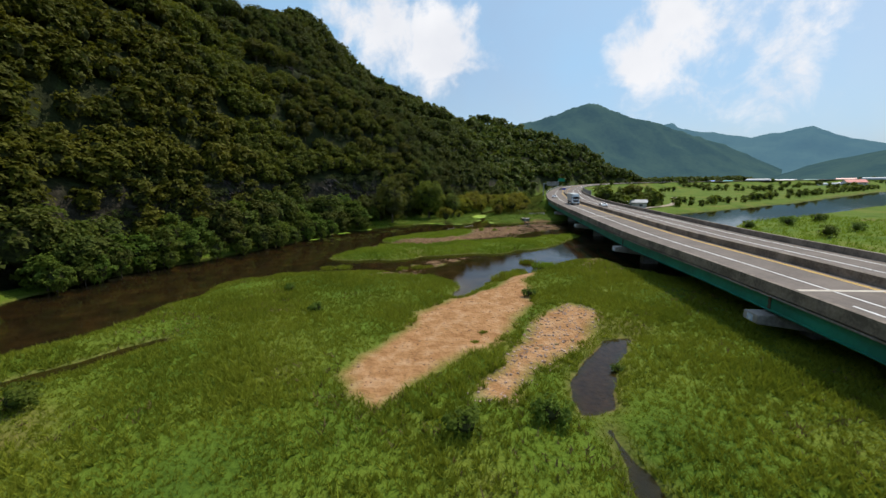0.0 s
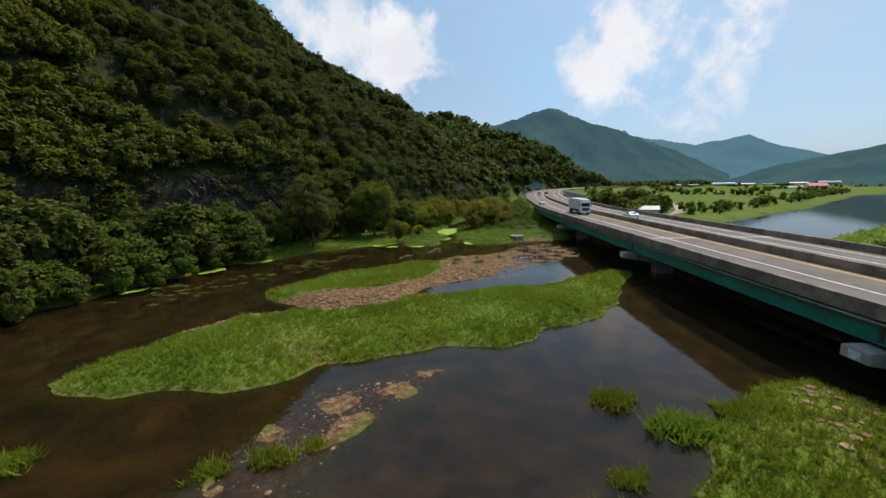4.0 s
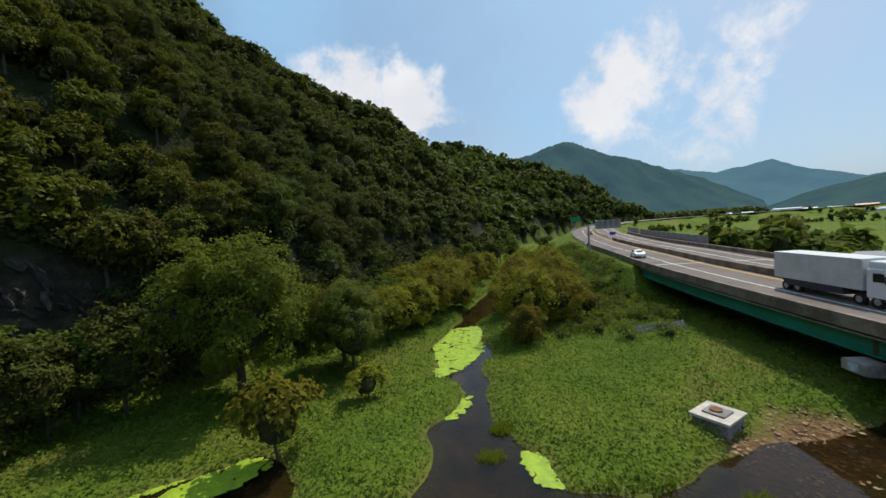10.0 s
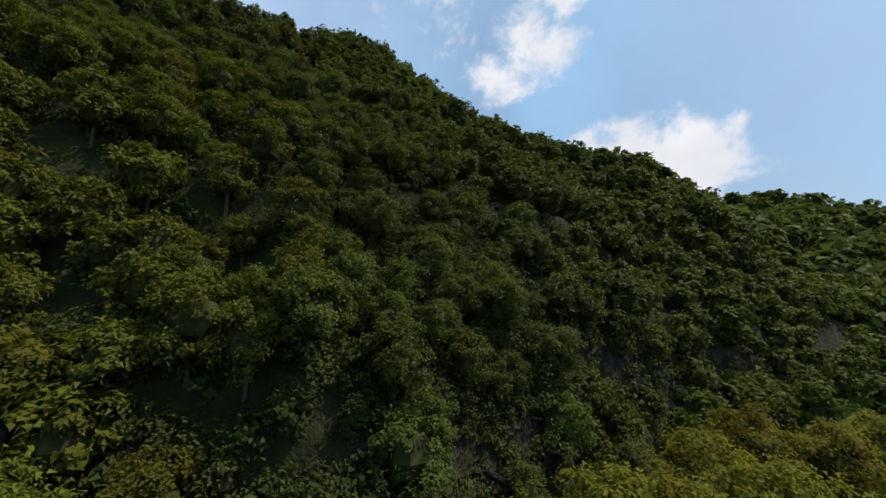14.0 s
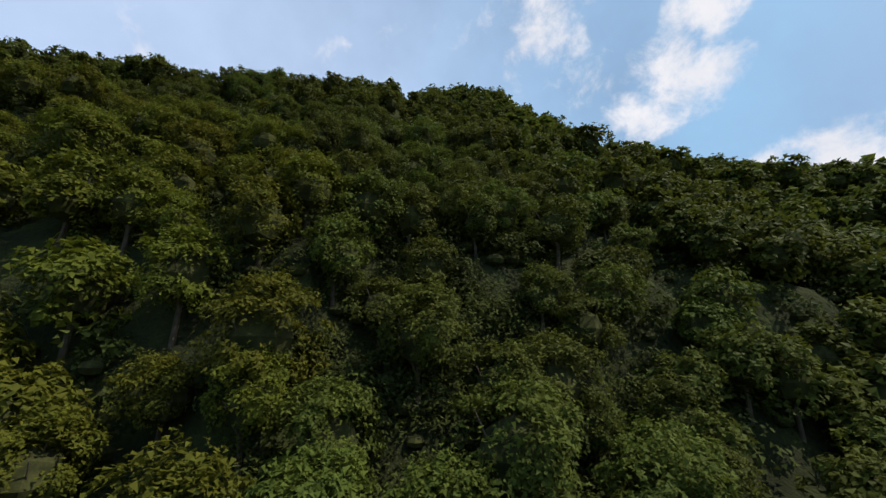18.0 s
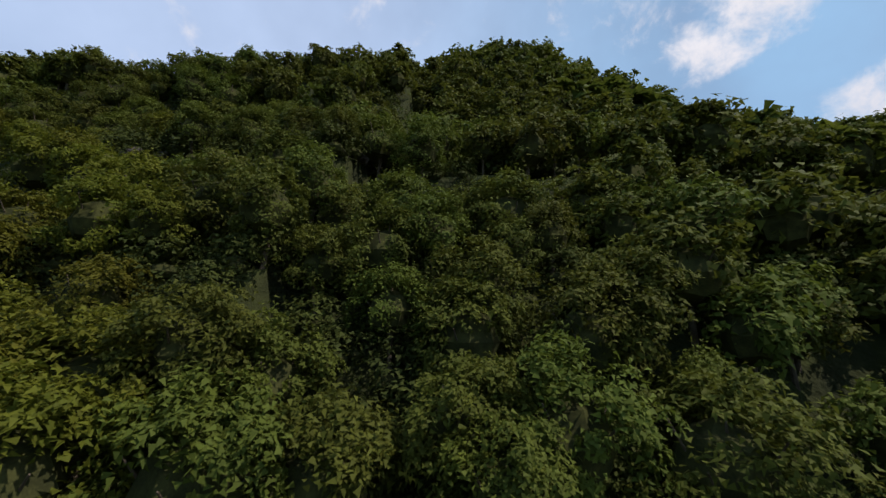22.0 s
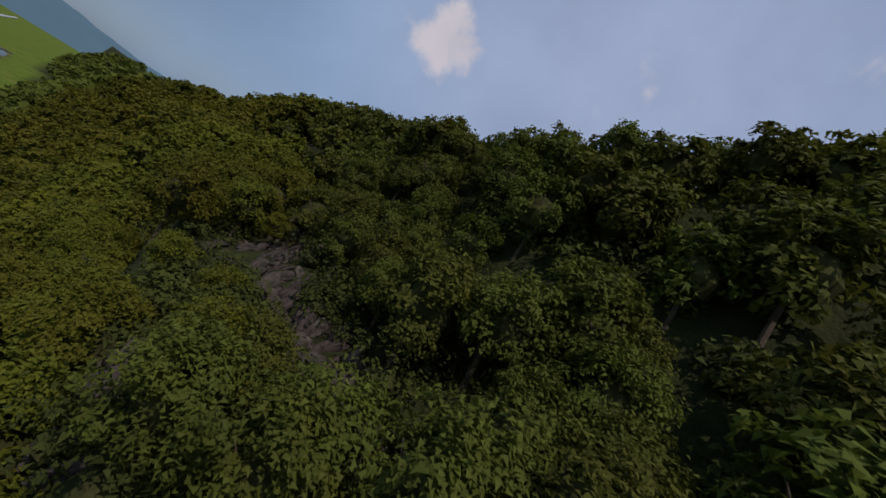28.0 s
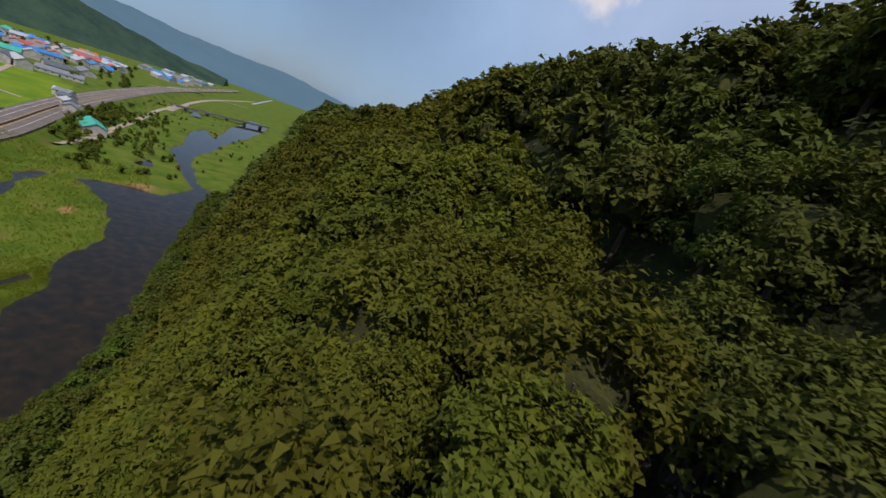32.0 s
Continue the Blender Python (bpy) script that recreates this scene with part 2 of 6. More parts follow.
def zone_material():
    """The ground: meadow, sand, gravel, farm field and forest floor, mixed by the zone attribute, bare rock on steep faces."""
    m = bpy.data.materials.new("valley_ground")
    m.use_nodes = True
    n, l = m.node_tree.nodes, m.node_tree.links
    b = n["Principled BSDF"]
    b.inputs["Roughness"].default_value, b.inputs["Specular IOR Level"].default_value = 0.95, 0.1
    tc = n.new("ShaderNodeTexCoord")

    def noise_of(scale, detail=6.0):
        t = n.new("ShaderNodeTexNoise")
        t.inputs["Scale"].default_value, t.inputs["Detail"].default_value = scale, detail
        l.new(tc.outputs["Object"], t.inputs["Vector"])
        return t.outputs["Fac"]

    def ramp(fac, *stops):
        r = n.new("ShaderNodeValToRGB")
        l.new(fac, r.inputs[0])
        while len(r.color_ramp.elements) < len(stops):
            r.color_ramp.elements.new(0.5)
        for e, (p, c) in zip(r.color_ramp.elements, stops):
            e.position, e.color = p, (*c, 1)
        return r.outputs[0]

    def blend(fac, a, c):
        x = n.new("ShaderNodeMix")
        x.data_type = 'RGBA'
        l.new(fac, x.inputs["Factor"])
        l.new(a, x.inputs["A"])
        l.new(c, x.inputs["B"])
        return x.outputs["Result"]

    z = n.new("ShaderNodeAttribute")
    z.attribute_name = "zone"
    sep = n.new("ShaderNodeSeparateColor")
    l.new(z.outputs["Color"], sep.inputs[0])
    w = n.new("ShaderNodeAttribute")
    w.attribute_name = "wood"
    sep2 = n.new("ShaderNodeSeparateColor")
    l.new(w.outputs["Color"], sep2.inputs[0])
    meadow = ramp(noise_of(0.09, 9.0), (0.30, (0.054, 0.095, 0.010)), (0.48, (0.086, 0.130, 0.012)), (0.60, (0.112, 0.140, 0.017)), (0.72, (0.15, 0.125, 0.035)))
    sand = ramp(noise_of(0.9, 8.0), (0.3, (0.24, 0.115, 0.045)), (0.5, (0.335, 0.178, 0.078)), (0.7, (0.41, 0.25, 0.135)))
    gravel = ramp(noise_of(2.2, 8.0), (0.3, (0.065, 0.038, 0.018)), (0.5, (0.15, 0.086, 0.040)), (0.68, (0.26, 0.16, 0.080)))
    field = ramp(noise_of(0.03, 8.0), (0.35, (0.085, 0.17, 0.010)), (0.55, (0.16, 0.22, 0.012)), (0.7, (0.13, 0.2, 0.02)))
    # Forest floor, darkened to hold the shade under the canopy in its colour.
    shaded_floor = ramp(noise_of(0.5, 8.0), (0.3, (0.016, 0.019, 0.008)), (0.55, (0.028, 0.032, 0.011)), (0.7, (0.036, 0.046, 0.012)))
    bed = ramp(noise_of(0.35, 9.0), (0.3, (0.030, 0.024, 0.012)), (0.52, (0.085, 0.056, 0.024)), (0.7, (0.17, 0.11, 0.05)))
    rock = ramp(noise_of(0.8, 10.0), (0.3, (0.016, 0.013, 0.010)), (0.52, (0.040, 0.031, 0.024)), (0.66, (0.075, 0.058, 0.046)), (0.74, (0.105, 0.058, 0.036)))
    col = blend(sep.outputs[2], meadow, field)
    col = blend(sep.outputs[0], col, sand)
    col = blend(sep.outputs[1], col, gravel)
    col = blend(sep2.outputs[0], col, shaded_floor)
    col = blend(sep2.outputs[1], col, bed)
    col = blend(sep2.outputs[2], col, rock)
    l.new(col, b.inputs["Base Color"])
    bp = n.new("ShaderNodeBump")
    bp.inputs["Strength"].default_value, bp.inputs["Distance"].default_value = 0.8, 0.35
    l.new(noise_of(2.5, 9.0), bp.inputs["Height"])
    l.new(bp.outputs[0], b.inputs["Normal"])
    return m


M_GROUND = zone_material()


def water_material():
    m = bpy.data.materials.new("river_water")
    m.use_nodes = True
    n, l = m.node_tree.nodes, m.node_tree.links
    n.remove(n["Principled BSDF"])
    tc = n.new("ShaderNodeTexCoord")
    t = n.new("ShaderNodeTexNoise")
    t.inputs["Scale"].default_value, t.inputs["Detail"].default_value = 1.1, 4.0
    l.new(tc.outputs["Object"], t.inputs["Vector"])
    bp = n.new("ShaderNodeBump")
    bp.inputs["Strength"].default_value, bp.inputs["Distance"].default_value = 0.10, 0.08
    l.new(t.outputs["Fac"], bp.inputs["Height"])
    clear = n.new("ShaderNodeBsdfTransparent")
    clear.inputs[0].default_value = (0.66, 0.56, 0.36, 1)
    murk = n.new("ShaderNodeBsdfDiffuse")
    murk.inputs[0].default_value = (0.015, 0.014, 0.008, 1)
    under = n.new("ShaderNodeMixShader")
    under.inputs[0].default_value = 0.36
    l.new(clear.outputs[0], under.inputs[1])
    l.new(murk.outputs[0], under.inputs[2])
    gloss = n.new("ShaderNodeBsdfGlossy")
    gloss.inputs["Roughness"].default_value = 0.03
    l.new(bp.outputs[0], gloss.inputs["Normal"])
    fr = n.new("ShaderNodeFresnel")
    fr.inputs["IOR"].default_value = 1.33
    l.new(bp.outputs[0], fr.inputs["Normal"])
    top = n.new("ShaderNodeMixShader")
    l.new(fr.outputs[0], top.inputs[0])
    l.new(under.outputs[0], top.inputs[1])
    l.new(gloss.outputs[0], top.inputs[2])
    l.new(top.outputs[0], n["Material Output"].inputs["Surface"])
    return m


M_WATER = water_material()


# ---- mesh helpers ----
def np_mesh(name, verts, faces, mat, smooth=False):
    """A mesh from arrays: verts (n, 3) and faces (m, 3 or 4)."""
    verts, faces = np.asarray(verts, np.float32), np.asarray(faces, np.int32)
    me = bpy.data.meshes.new(name)
    me.vertices.add(len(verts))
    me.vertices.foreach_set("co", verts.ravel())
    k = faces.shape[1]
    me.loops.add(faces.size)
    me.loops.foreach_set("vertex_index", faces.ravel())
    me.polygons.add(len(faces))
    me.polygons.foreach_set("loop_start", np.arange(0, faces.size, k, dtype=np.int32))
    me.polygons.foreach_set("use_smooth", np.full(len(faces), bool(smooth)))
    me.update(calc_edges=True)
    me.validate()
    if mat:
        me.materials.append(mat)
    return me


def under(ob, parent):
    ob.parent = parent
    return ob


def part(name, bm, mat, parent=None, label=""):
    """Links a bmesh, or a finished mesh, as one object under a thing."""
    if isinstance(bm, bmesh.types.BMesh):
        me = bpy.data.meshes.new(name)
        bm.to_mesh(me)
        bm.free()
    else:
        me = bm
    if mat and not me.materials:
        me.materials.append(mat)
    ob = new(name, me)
    if parent:
        ob.parent = parent
    return tagged(ob, label)


def box(sx, sy, sz, at=(0, 0, 0), bevel=0.0, bm=None):
    own = bm is None
    bm = bm or bmesh.new()
    made = bmesh.ops.create_cube(bm, size=1.0, matrix=Matrix.Translation(at) @ Matrix.Diagonal((sx, sy, sz, 1)))
    if bevel and own:
        bmesh.ops.bevel(bm, geom=bm.edges[:], offset=bevel, segments=2, affect='EDGES', profile=0.5)
    return bm


def tube(r0, r1, height, sides=10, at=(0, 0, 0), bm=None):
    bm = bm or bmesh.new()
    bmesh.ops.create_cone(bm, cap_ends=True, segments=sides, radius1=r0, radius2=r1, depth=height, matrix=Matrix.Translation((at[0], at[1], at[2] + height / 2)))
    return bm


# ---- plan ----
def seg_dist(px, py, line):
    """Distance to a polyline, with the side (left of its direction +) and the place along it (in points)."""
    best = np.full(px.shape, 1e18)
    side = np.zeros(px.shape)
    along = np.zeros(px.shape)
    for i in range(len(line) - 1):
        ax, ay = line[i][0], line[i][1]
        dx, dy = line[i + 1][0] - ax, line[i + 1][1] - ay
        u = np.clip(((px - ax) * dx + (py - ay) * dy) / (dx * dx + dy * dy), 0, 1)
        ex, ey = px - ax - u * dx, py - ay - u * dy
        d = ex * ex + ey * ey
        s = dx * (py - ay) - dy * (px - ax)
        near = d < best
        best[near], side[near], along[near] = d[near], s[near], (i + u)[near]
    return np.sqrt(best), np.sign(side), along


def inside(px, py, poly):
    odd = np.zeros(px.shape, bool)
    n = len(poly)
    for i in range(n):
        (ax, ay), (bx, by) = poly[i], poly[(i + 1) % n]
        cross = (ay > py) != (by > py)
        odd ^= cross & (px < (bx - ax) * (py - ay) / ((by - ay) if by != ay else 1e-9) + ax)
    return odd


def signed(px, py, poly):
    """Distance to a closed outline, + inside."""
    d, _, _ = seg_dist(px, py, list(poly) + [poly[0]])
    return np.where(inside(px, py, poly), d, -d)


WEST_BANK = [(-222, -600), (-212, -530), (-160, -372), (-123, -282), (-101, -212), (-89, -188), (-83, -156), (-82, -100), (-92, -80), (-82, -40), (-68, 10), (-57, 46), (-54, 61), (-50, 70), (-43, 80), (-36, 100),
             (-32, 111), (-29, 116), (-21, 122), (-13, 129), (-7, 133), (-1, 136), (3, 131), (9, 130), (11, 137), (13, 143), (10.5, 148), (12, 156), (14, 164), (20, 180),
             (25, 192), (33, 214), (36, 213), (29, 190), (24, 178), (18.5, 164), (17, 150), (16, 142), (15.5, 135), (18, 130.5), (21, 129), (28, 131), (36, 132)]
EAST_BANK = [(46, 135), (60, 140), (90, 152), (110, 161), (183, 202), (354, 312), (430, 330), (430, 292), (354, 272), (199, 174), (124, 133), (93, 119), (68, 92), (54, 68), (42, 54), (33, 54), (29.5, 62),
             (28, 66), (24, 67), (18, 62), (13, 58), (9, 55.5), (7, 53), (4, 49), (1, 46), (1, 52), (-2, 58), (-8, 60), (-17, 61), (-25, 60), (-31, 56), (-32, 50), (-34, 42),
             (-34, 36), (-38, 30), (-43, 10), (-48, -10), (-47, -40), (-40, -62), (-30, -74), (-50, -73), (-66, -68), (-79, -88), (-75.5, -120), (-75, -150), (-71, -184), (-82, -214), (-84, -244), (-90, -282), (-110, -338), (-109, -296), (-118, -309), (-138, -396), (-188, -540), (-196, -600)]
POOLS = [(-53, -124), (-61, -138), (-62, -123), (-55, -117)], [(-38.5, 24), (-39, 14), (-41.5, 5), (-45, 3), (-43, 17)], [(-99, -420), (-108, -470), (-118, -450), (-108, -410)]
RIVER = WEST_BANK + EAST_BANK
ISLAND_SOUTH = [(-23, 73), (-22, 77), (-18, 83), (-14, 86), (0, 87.5), (4, 91), (13, 91.5), (20, 92.5), (28, 97), (33, 100), (35, 97), (30, 90), (24, 84), (18, 79), (10, 75), (3, 75), (-4, 73), (-10, 71), (-17, 70)]
ISLAND_NORTH = [(-14, 91), (-16, 95), (-12, 99), (-6, 106), (4, 110), (11, 114), (15, 114.5), (20, 117), (24, 117), (21, 110), (13, 99), (7, 95), (2, 92), (-1, 88.5), (-8, 88)]
POND = [(8.3, 21.5), (9.2, 26), (11.6, 29), (14.4, 32.4), (16.8, 33), (15.2, 30.4), (13.8, 29), (12.2, 26), (10.6, 22)]
CREEK = [(9.5, 20), (8.5, 12), (3, 2), (-9, -8), (-17, -25), (-21, -46), (-17, -66), (-28, -77), (-25, -66), (-15, -45), (-12, -25), (-4, -10), (6, 0), (10, 11)]
SLIT = [(-36, 24), (-32, 28.5), (-27, 35), (-26, 34), (-31, 26), (-35, 22)]
SAND_FAR = [(-7.8, 26), (-5.4, 30.2), (-3.2, 35.6), (-2.8, 38.8), (0.5, 43), (4, 47), (7.2, 49.6), (9.3, 54.2), (12.3, 57.6), (14.2, 57.4), (12.2, 53.6), (10.8, 50.6), (10.4, 45), (9.8, 41.4), (7, 36.5), (5, 31.5), (2, 29), (0.3, 27.5), (-2, 25), (-4.5, 21.5)]
SAND_NEAR = [(2, 22.5), (3.6, 25.6), (5.2, 28.3), (7.8, 33.4), (10.2, 37.6), (13.8, 40.9), (15.9, 38.4), (13.6, 33.6), (11.4, 31), (8.6, 28), (6.1, 25.6), (3.8, 22)]
BEACH = [(22, 121.5), (31, 127), (35, 118), (24, 111), (15, 99), (9, 94.5), (3, 91), (-1, 87), (-10, 87), (-15, 90), (-8, 92.5), (0, 94), (5.5, 98), (8, 103), (8.2, 107.5), (6, 111.5), (11, 113.5), (16, 117.5)]
BEACH_SOUTH = [(-5, 89), (0, 86), (4, 90), (9, 91), (4, 88), (-3, 85.5), (-14, 84), (-20, 77), (-24, 73), (-20, 80), (-14, 87)]
SHOAL = [(-11, 56), (-8, 60), (-4, 70), (6, 72), (0, 66), (-3, 61), (-5, 57)]
SHALLOWS = [(2, 48), (-3, 56), (3, 62), (9, 61), (12, 57), (9, 52), (6, 48)]
SHOAL_NORTH = [(12, 98), (18, 114), (22, 120), (27, 124), (33, 128), (37, 120), (34, 112), (24, 106), (16, 97)]
BEACH_NORTH = [(27, 129), (28, 132), (33, 134), (38, 133), (35, 130), (30, 126)]
FIELDS = [(8, -112), (2, -180), (-10, -300), (-5, -345), (20, -400), (70, -420), (120, -320), (90, -110)]

FOOT = [(-420, -1000), (-300, -700), (-170, -260), (-135, -190), (-96, -75), (-77, 0), (-64, 46), (-59.5, 68), (-53.5, 86), (-39, 118), (-12.5, 147), (-0.5, 158), (3.5, 175), (7, 192), (17, 213), (36, 246), (54, 290), (84, 340), (140, 403), (235, 472), (420, 560), (1600, 1250)]
FOOT_RISE = [1.0, 1.0, 0.9, 1.0, 1.25, 2.0, 2.5, 2.15, 2.25, 1.88, 1.4, 1.13, 1.17, 1.43, 1.29, 1.4, 1.05, 1.0, 1.15, 1.15, 0.5, 0.3]
RIDGE = [(-520, -1000, 90), (-330, -600, 70), (-175, -250, 25), (-146, -140, 36), (-132, -85, 54), (-132, -35, 62), (-124, 30, 62), (-110, 75, 68), (-100, 102, 74), (-98, 125, 78), (-95, 140, 79), (-92, 158, 77), (-82, 188, 85), (-76, 222, 103), (-70, 238, 96), (-62, 262, 83), (-45, 270, 75), (-29, 282, 70), (-10, 318, 75), (9, 350, 74), (52, 417, 82), (98, 439, 74), (149, 477, 52), (180, 495, 28), (202, 506, 18), (228, 526, 5), (262, 546, 0)]


def lumps(x, y, size, seed=0.0):
    """Smooth unevenness, about -1 to 1, from crossed waves."""
    x, y = x / size + seed, y / size - 1.7 * seed
    return (np.sin(x * 1.3 + 1.1 * np.sin(y * 0.9)) + np.sin(y * 1.7 + 1.3 * np.sin(x * 0.7 + 2.0)) + 0.6 * np.sin(2.9 * x + 1.9 * y) + 0.5 * np.sin(3.7 * y - 2.3 * x + seed)) / 3.1


def hill(px, py):
    d, side, along = seg_dist(px, py, FOOT)
    rise = np.interp(along, range(len(FOOT)), FOOT_RISE)
    q = d * side * rise
    q = q + 2.6 * lumps(px, py, 9.0, 0.4) * np.clip(q / 12, 0, 1) + 1.2 * lumps(px, py, 3.7, 2.1) * np.clip(q / 12, 0, 1)
    face = np.interp(q, [-6, 0, 3, 8, 17, 27, 33, 40, 46, 49, 53, 62, 74, 130], [0.0, 0.9, 2.6, 14.7, 20.3, 33.5, 36.6, 44.2, 45.8, 46.5, 54.4, 56.6, 59.9, 110.0])
    r, rside, ral = seg_dist(px, py, RIDGE)
    top = np.interp(ral, range(len(RIDGE)), [p[2] - 2.0 for p in RIDGE]) + 1.5 * lumps(px, py, 14, 3.3)
    cap = top - np.where(rside > 0, 0.45 * r, 0.0) - 0.004 * r
    soft = 3.0
    h = -soft * np.log(np.exp(-np.clip(face, -50, 300) / soft) + np.exp(-np.clip(cap, -50, 300) / soft))
    return np.where(q > -6, np.maximum(h, 0), 0.0), q


def shore(px, py):
    """Distance from the water's edge, + on land."""
    s = -signed(px, py, RIVER)
    for isle in (ISLAND_SOUTH, ISLAND_NORTH):
        s = np.maximum(s, signed(px, py, isle))
    s = s + 0.8 * lumps(px, py, 2.6, 0.7) + 1.1 * lumps(px, py, 5.2, 2.7)
    for shallow, depth in ((SHOAL, -0.12), (SHOAL_NORTH, -0.06)):
        s = np.maximum(s, np.minimum(signed(px, py, shallow) * 0.5, 0) + depth + 0.32 * lumps(px, py, 0.9, 3.0) + 0.2 * lumps(px, py, 2.1, 1.0))
    for pool in (POND, CREEK, SLIT, *POOLS):
        s = np.minimum(s, -signed(px, py, pool) - 0.15 + 0.3 * lumps(px, py, 1.1, 0.7))
    return s


# left edge of the highway from south to north: x, y, height of the roadway
ROAD = [(-330, -1500, 9), (-112, -668, 8), (-60, -438, 7.5), (-26, -236, 6.5), (-14, -123, 5.2), (-9, -90, 5.0), (-2, -58, 4.9), (8, -32, 4.8), (19, -8, 4.8), (25, 15, 4.8), (28, 38, 4.8), (30.0, 63, 4.85),
        (33.6, 90, 5.0), (37.8, 120, 5.2), (42, 148, 5.4), (46, 170, 5.7), (51, 190, 6.0), (57, 214, 6.3), (66, 244, 6.8), (79, 280, 7.5), (98, 322, 8.5), (128, 368, 9), (175, 410, 9.5), (240, 445, 9.5), (340, 480, 9), (600, 540, 8)]
ROAD_WIDE = 20.6


def spline(points, step):
    """A smooth line through the points, resampled about every step metres."""
    p = np.array([points[0], *points, points[-1]], float)
    out = []
    for i in range(1, len(p) - 2):
        a, b, c, d = p[i - 1], p[i], p[i + 1], p[i + 2]
        n = max(2, int(np.linalg.norm(c - b) / step))
        for u in np.arange(n) / n:
            out.append(0.5 * (2 * b + (c - a) * u + (2 * a - 5 * b + 4 * c - d) * u * u + (3 * b - a - 3 * c + d) * u ** 3))
    out.append(p[-1])
    return np.array(out)


ROAD_LINE = spline(ROAD, 2.0)
_t = np.gradient(ROAD_LINE[:, :2], axis=0)
_t /= np.linalg.norm(_t, axis=1)[:, None]
ROAD_RIGHT = np.stack([_t[:, 1], -_t[:, 0]], 1)
BRIDGE_FROM, BRIDGE_TO = -88.0, 174.0
ROAD_COARSE = [tuple(p) for p in np.c_[ROAD_LINE[::6, :2] + 10.3 * ROAD_RIGHT[::6], ROAD_LINE[::6, 2]]]


def ground_height(px, py):
    s = shore(px, py)
    h_hill, q = hill(px, py)
    low = np.where(s > 0, np.minimum(0.30 * s, 0.75), np.maximum(0.22 * s, -1.0))
    low = low + np.where(s > 0, 0.16 * lumps(px, py, 2.2, 5.0) * np.clip(s / 3, 0, 1), 0)
    # the plain rises gently away from the river
    low = low + np.clip((s - 25) / 80, 0, 1) * 1.6
    low = np.where(s < 0, np.maximum(low, -1.0 + 0.78 * np.clip(signed(px, py, SHALLOWS) / 2.5 + 0.5, 0, 1)), low)
    z = np.maximum(low, np.where((s > -1.5) & (h_hill > 0.3), h_hill, low))
    # highway embankment beyond the bridge
    r, _, al = seg_dist(px, py, ROAD_COARSE)
    top = np.interp(al, range(len(ROAD_COARSE)), [p[2] for p in ROAD_COARSE]) - 0.25
    bank = top - np.clip(r - 11.5, 0, 100) * 0.6
    off = (py > BRIDGE_TO + 1) | (py < BRIDGE_FROM - 1)
    slope_end = np.where(py > 0, (BRIDGE_TO - py) * 0.7, (py - BRIDGE_FROM) * 0.7)
    bank = np.where(off, bank, bank - np.clip(slope_end, 0, 100))
    z = np.where(r < 11.5, np.where(off, top, np.maximum(z, bank)), np.maximum(z, bank))
    return z, s, q


# ---- ground, water, distance ----
def graded(lo, hi, step, far, grow):
    mid = list(np.arange(lo, hi + step / 2, step))
    left, right, s = [], [], step
    while lo - sum(left) > -far:
        s *= grow
        left.append(s)
    s = step
    while hi + sum(right) < far:
        s *= grow
        right.append(s)
    a = lo - np.cumsum(left)[::-1]
    b = mid[-1] + np.cumsum(right)
    return np.concatenate([a, mid, b])


gx, gy = graded(-66, 46, 0.58, 4300, 1.075), graded(10, 192, 0.58, 4300, 1.07)
GX, GY = np.meshgrid(gx, gy)
GZ, GS, GQ = ground_height(GX.ravel(), GY.ravel())
nx, ny = len(gx), len(gy)
index = np.arange(nx * ny).reshape(ny, nx)
quads = np.stack([index[:-1, :-1], index[:-1, 1:], index[1:, 1:], index[1:, :-1]], -1).reshape(-1, 4)
ground_me = np_mesh("ground", np.c_[GX.ravel(), GY.ravel(), GZ], quads, M_GROUND, smooth=True)
px, py = GX.ravel(), GY.ravel()


def soft_in(poly, width=1.5):
    return np.clip(signed(px, py, poly) / width + 0.5 + 0.35 * lumps(px, py, 1.6, 4.0), 0, 1)


sand = np.maximum(soft_in(SAND_FAR), soft_in(SAND_NEAR))
sand = np.maximum(sand, 0.75 * soft_in([(-45, -69), (-55, -66), (-66, -75), (-55, -77)], 2.0))
sand = np.maximum(sand, soft_in([(-34, -27), (-37.5, -33), (-39, -28), (-36.5, -24)], 1.5))
gravel = np.maximum.reduce([soft_in(POND, 1.0), soft_in(BEACH), soft_in(BEACH_SOUTH), soft_in(SHOAL), soft_in(SHOAL_NORTH), soft_in(BEACH_NORTH)])
gravel = np.maximum(gravel, np.clip(1 - np.abs(GS) / 0.9, 0, 1) * np.where(GQ > -12, 0.0, 0.35))
field = soft_in(FIELDS, 2.0)
dyx = np.gradient(GZ.reshape(ny, nx), gy, gx)
steep = np.hypot(dyx[0], dyx[1]).ravel()
# Dark floor tone reaches the west waterline, for shade below overhanging trees.
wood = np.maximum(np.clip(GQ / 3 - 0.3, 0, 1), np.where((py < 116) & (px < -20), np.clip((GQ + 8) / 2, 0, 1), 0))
rock = 0.7 * np.clip((steep - 2.35) / 0.5, 0, 1) * np.clip(GQ / 2, 0, 1) * np.clip((12 - GQ) / 2, 0, 1)
zone = np.stack([sand, gravel * (1 - sand), field, np.ones_like(sand)], 1).astype(np.float32)
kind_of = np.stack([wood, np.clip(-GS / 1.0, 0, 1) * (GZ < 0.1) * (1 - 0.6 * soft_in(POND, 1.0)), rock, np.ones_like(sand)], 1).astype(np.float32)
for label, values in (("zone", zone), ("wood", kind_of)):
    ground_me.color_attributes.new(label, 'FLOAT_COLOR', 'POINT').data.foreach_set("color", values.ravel())
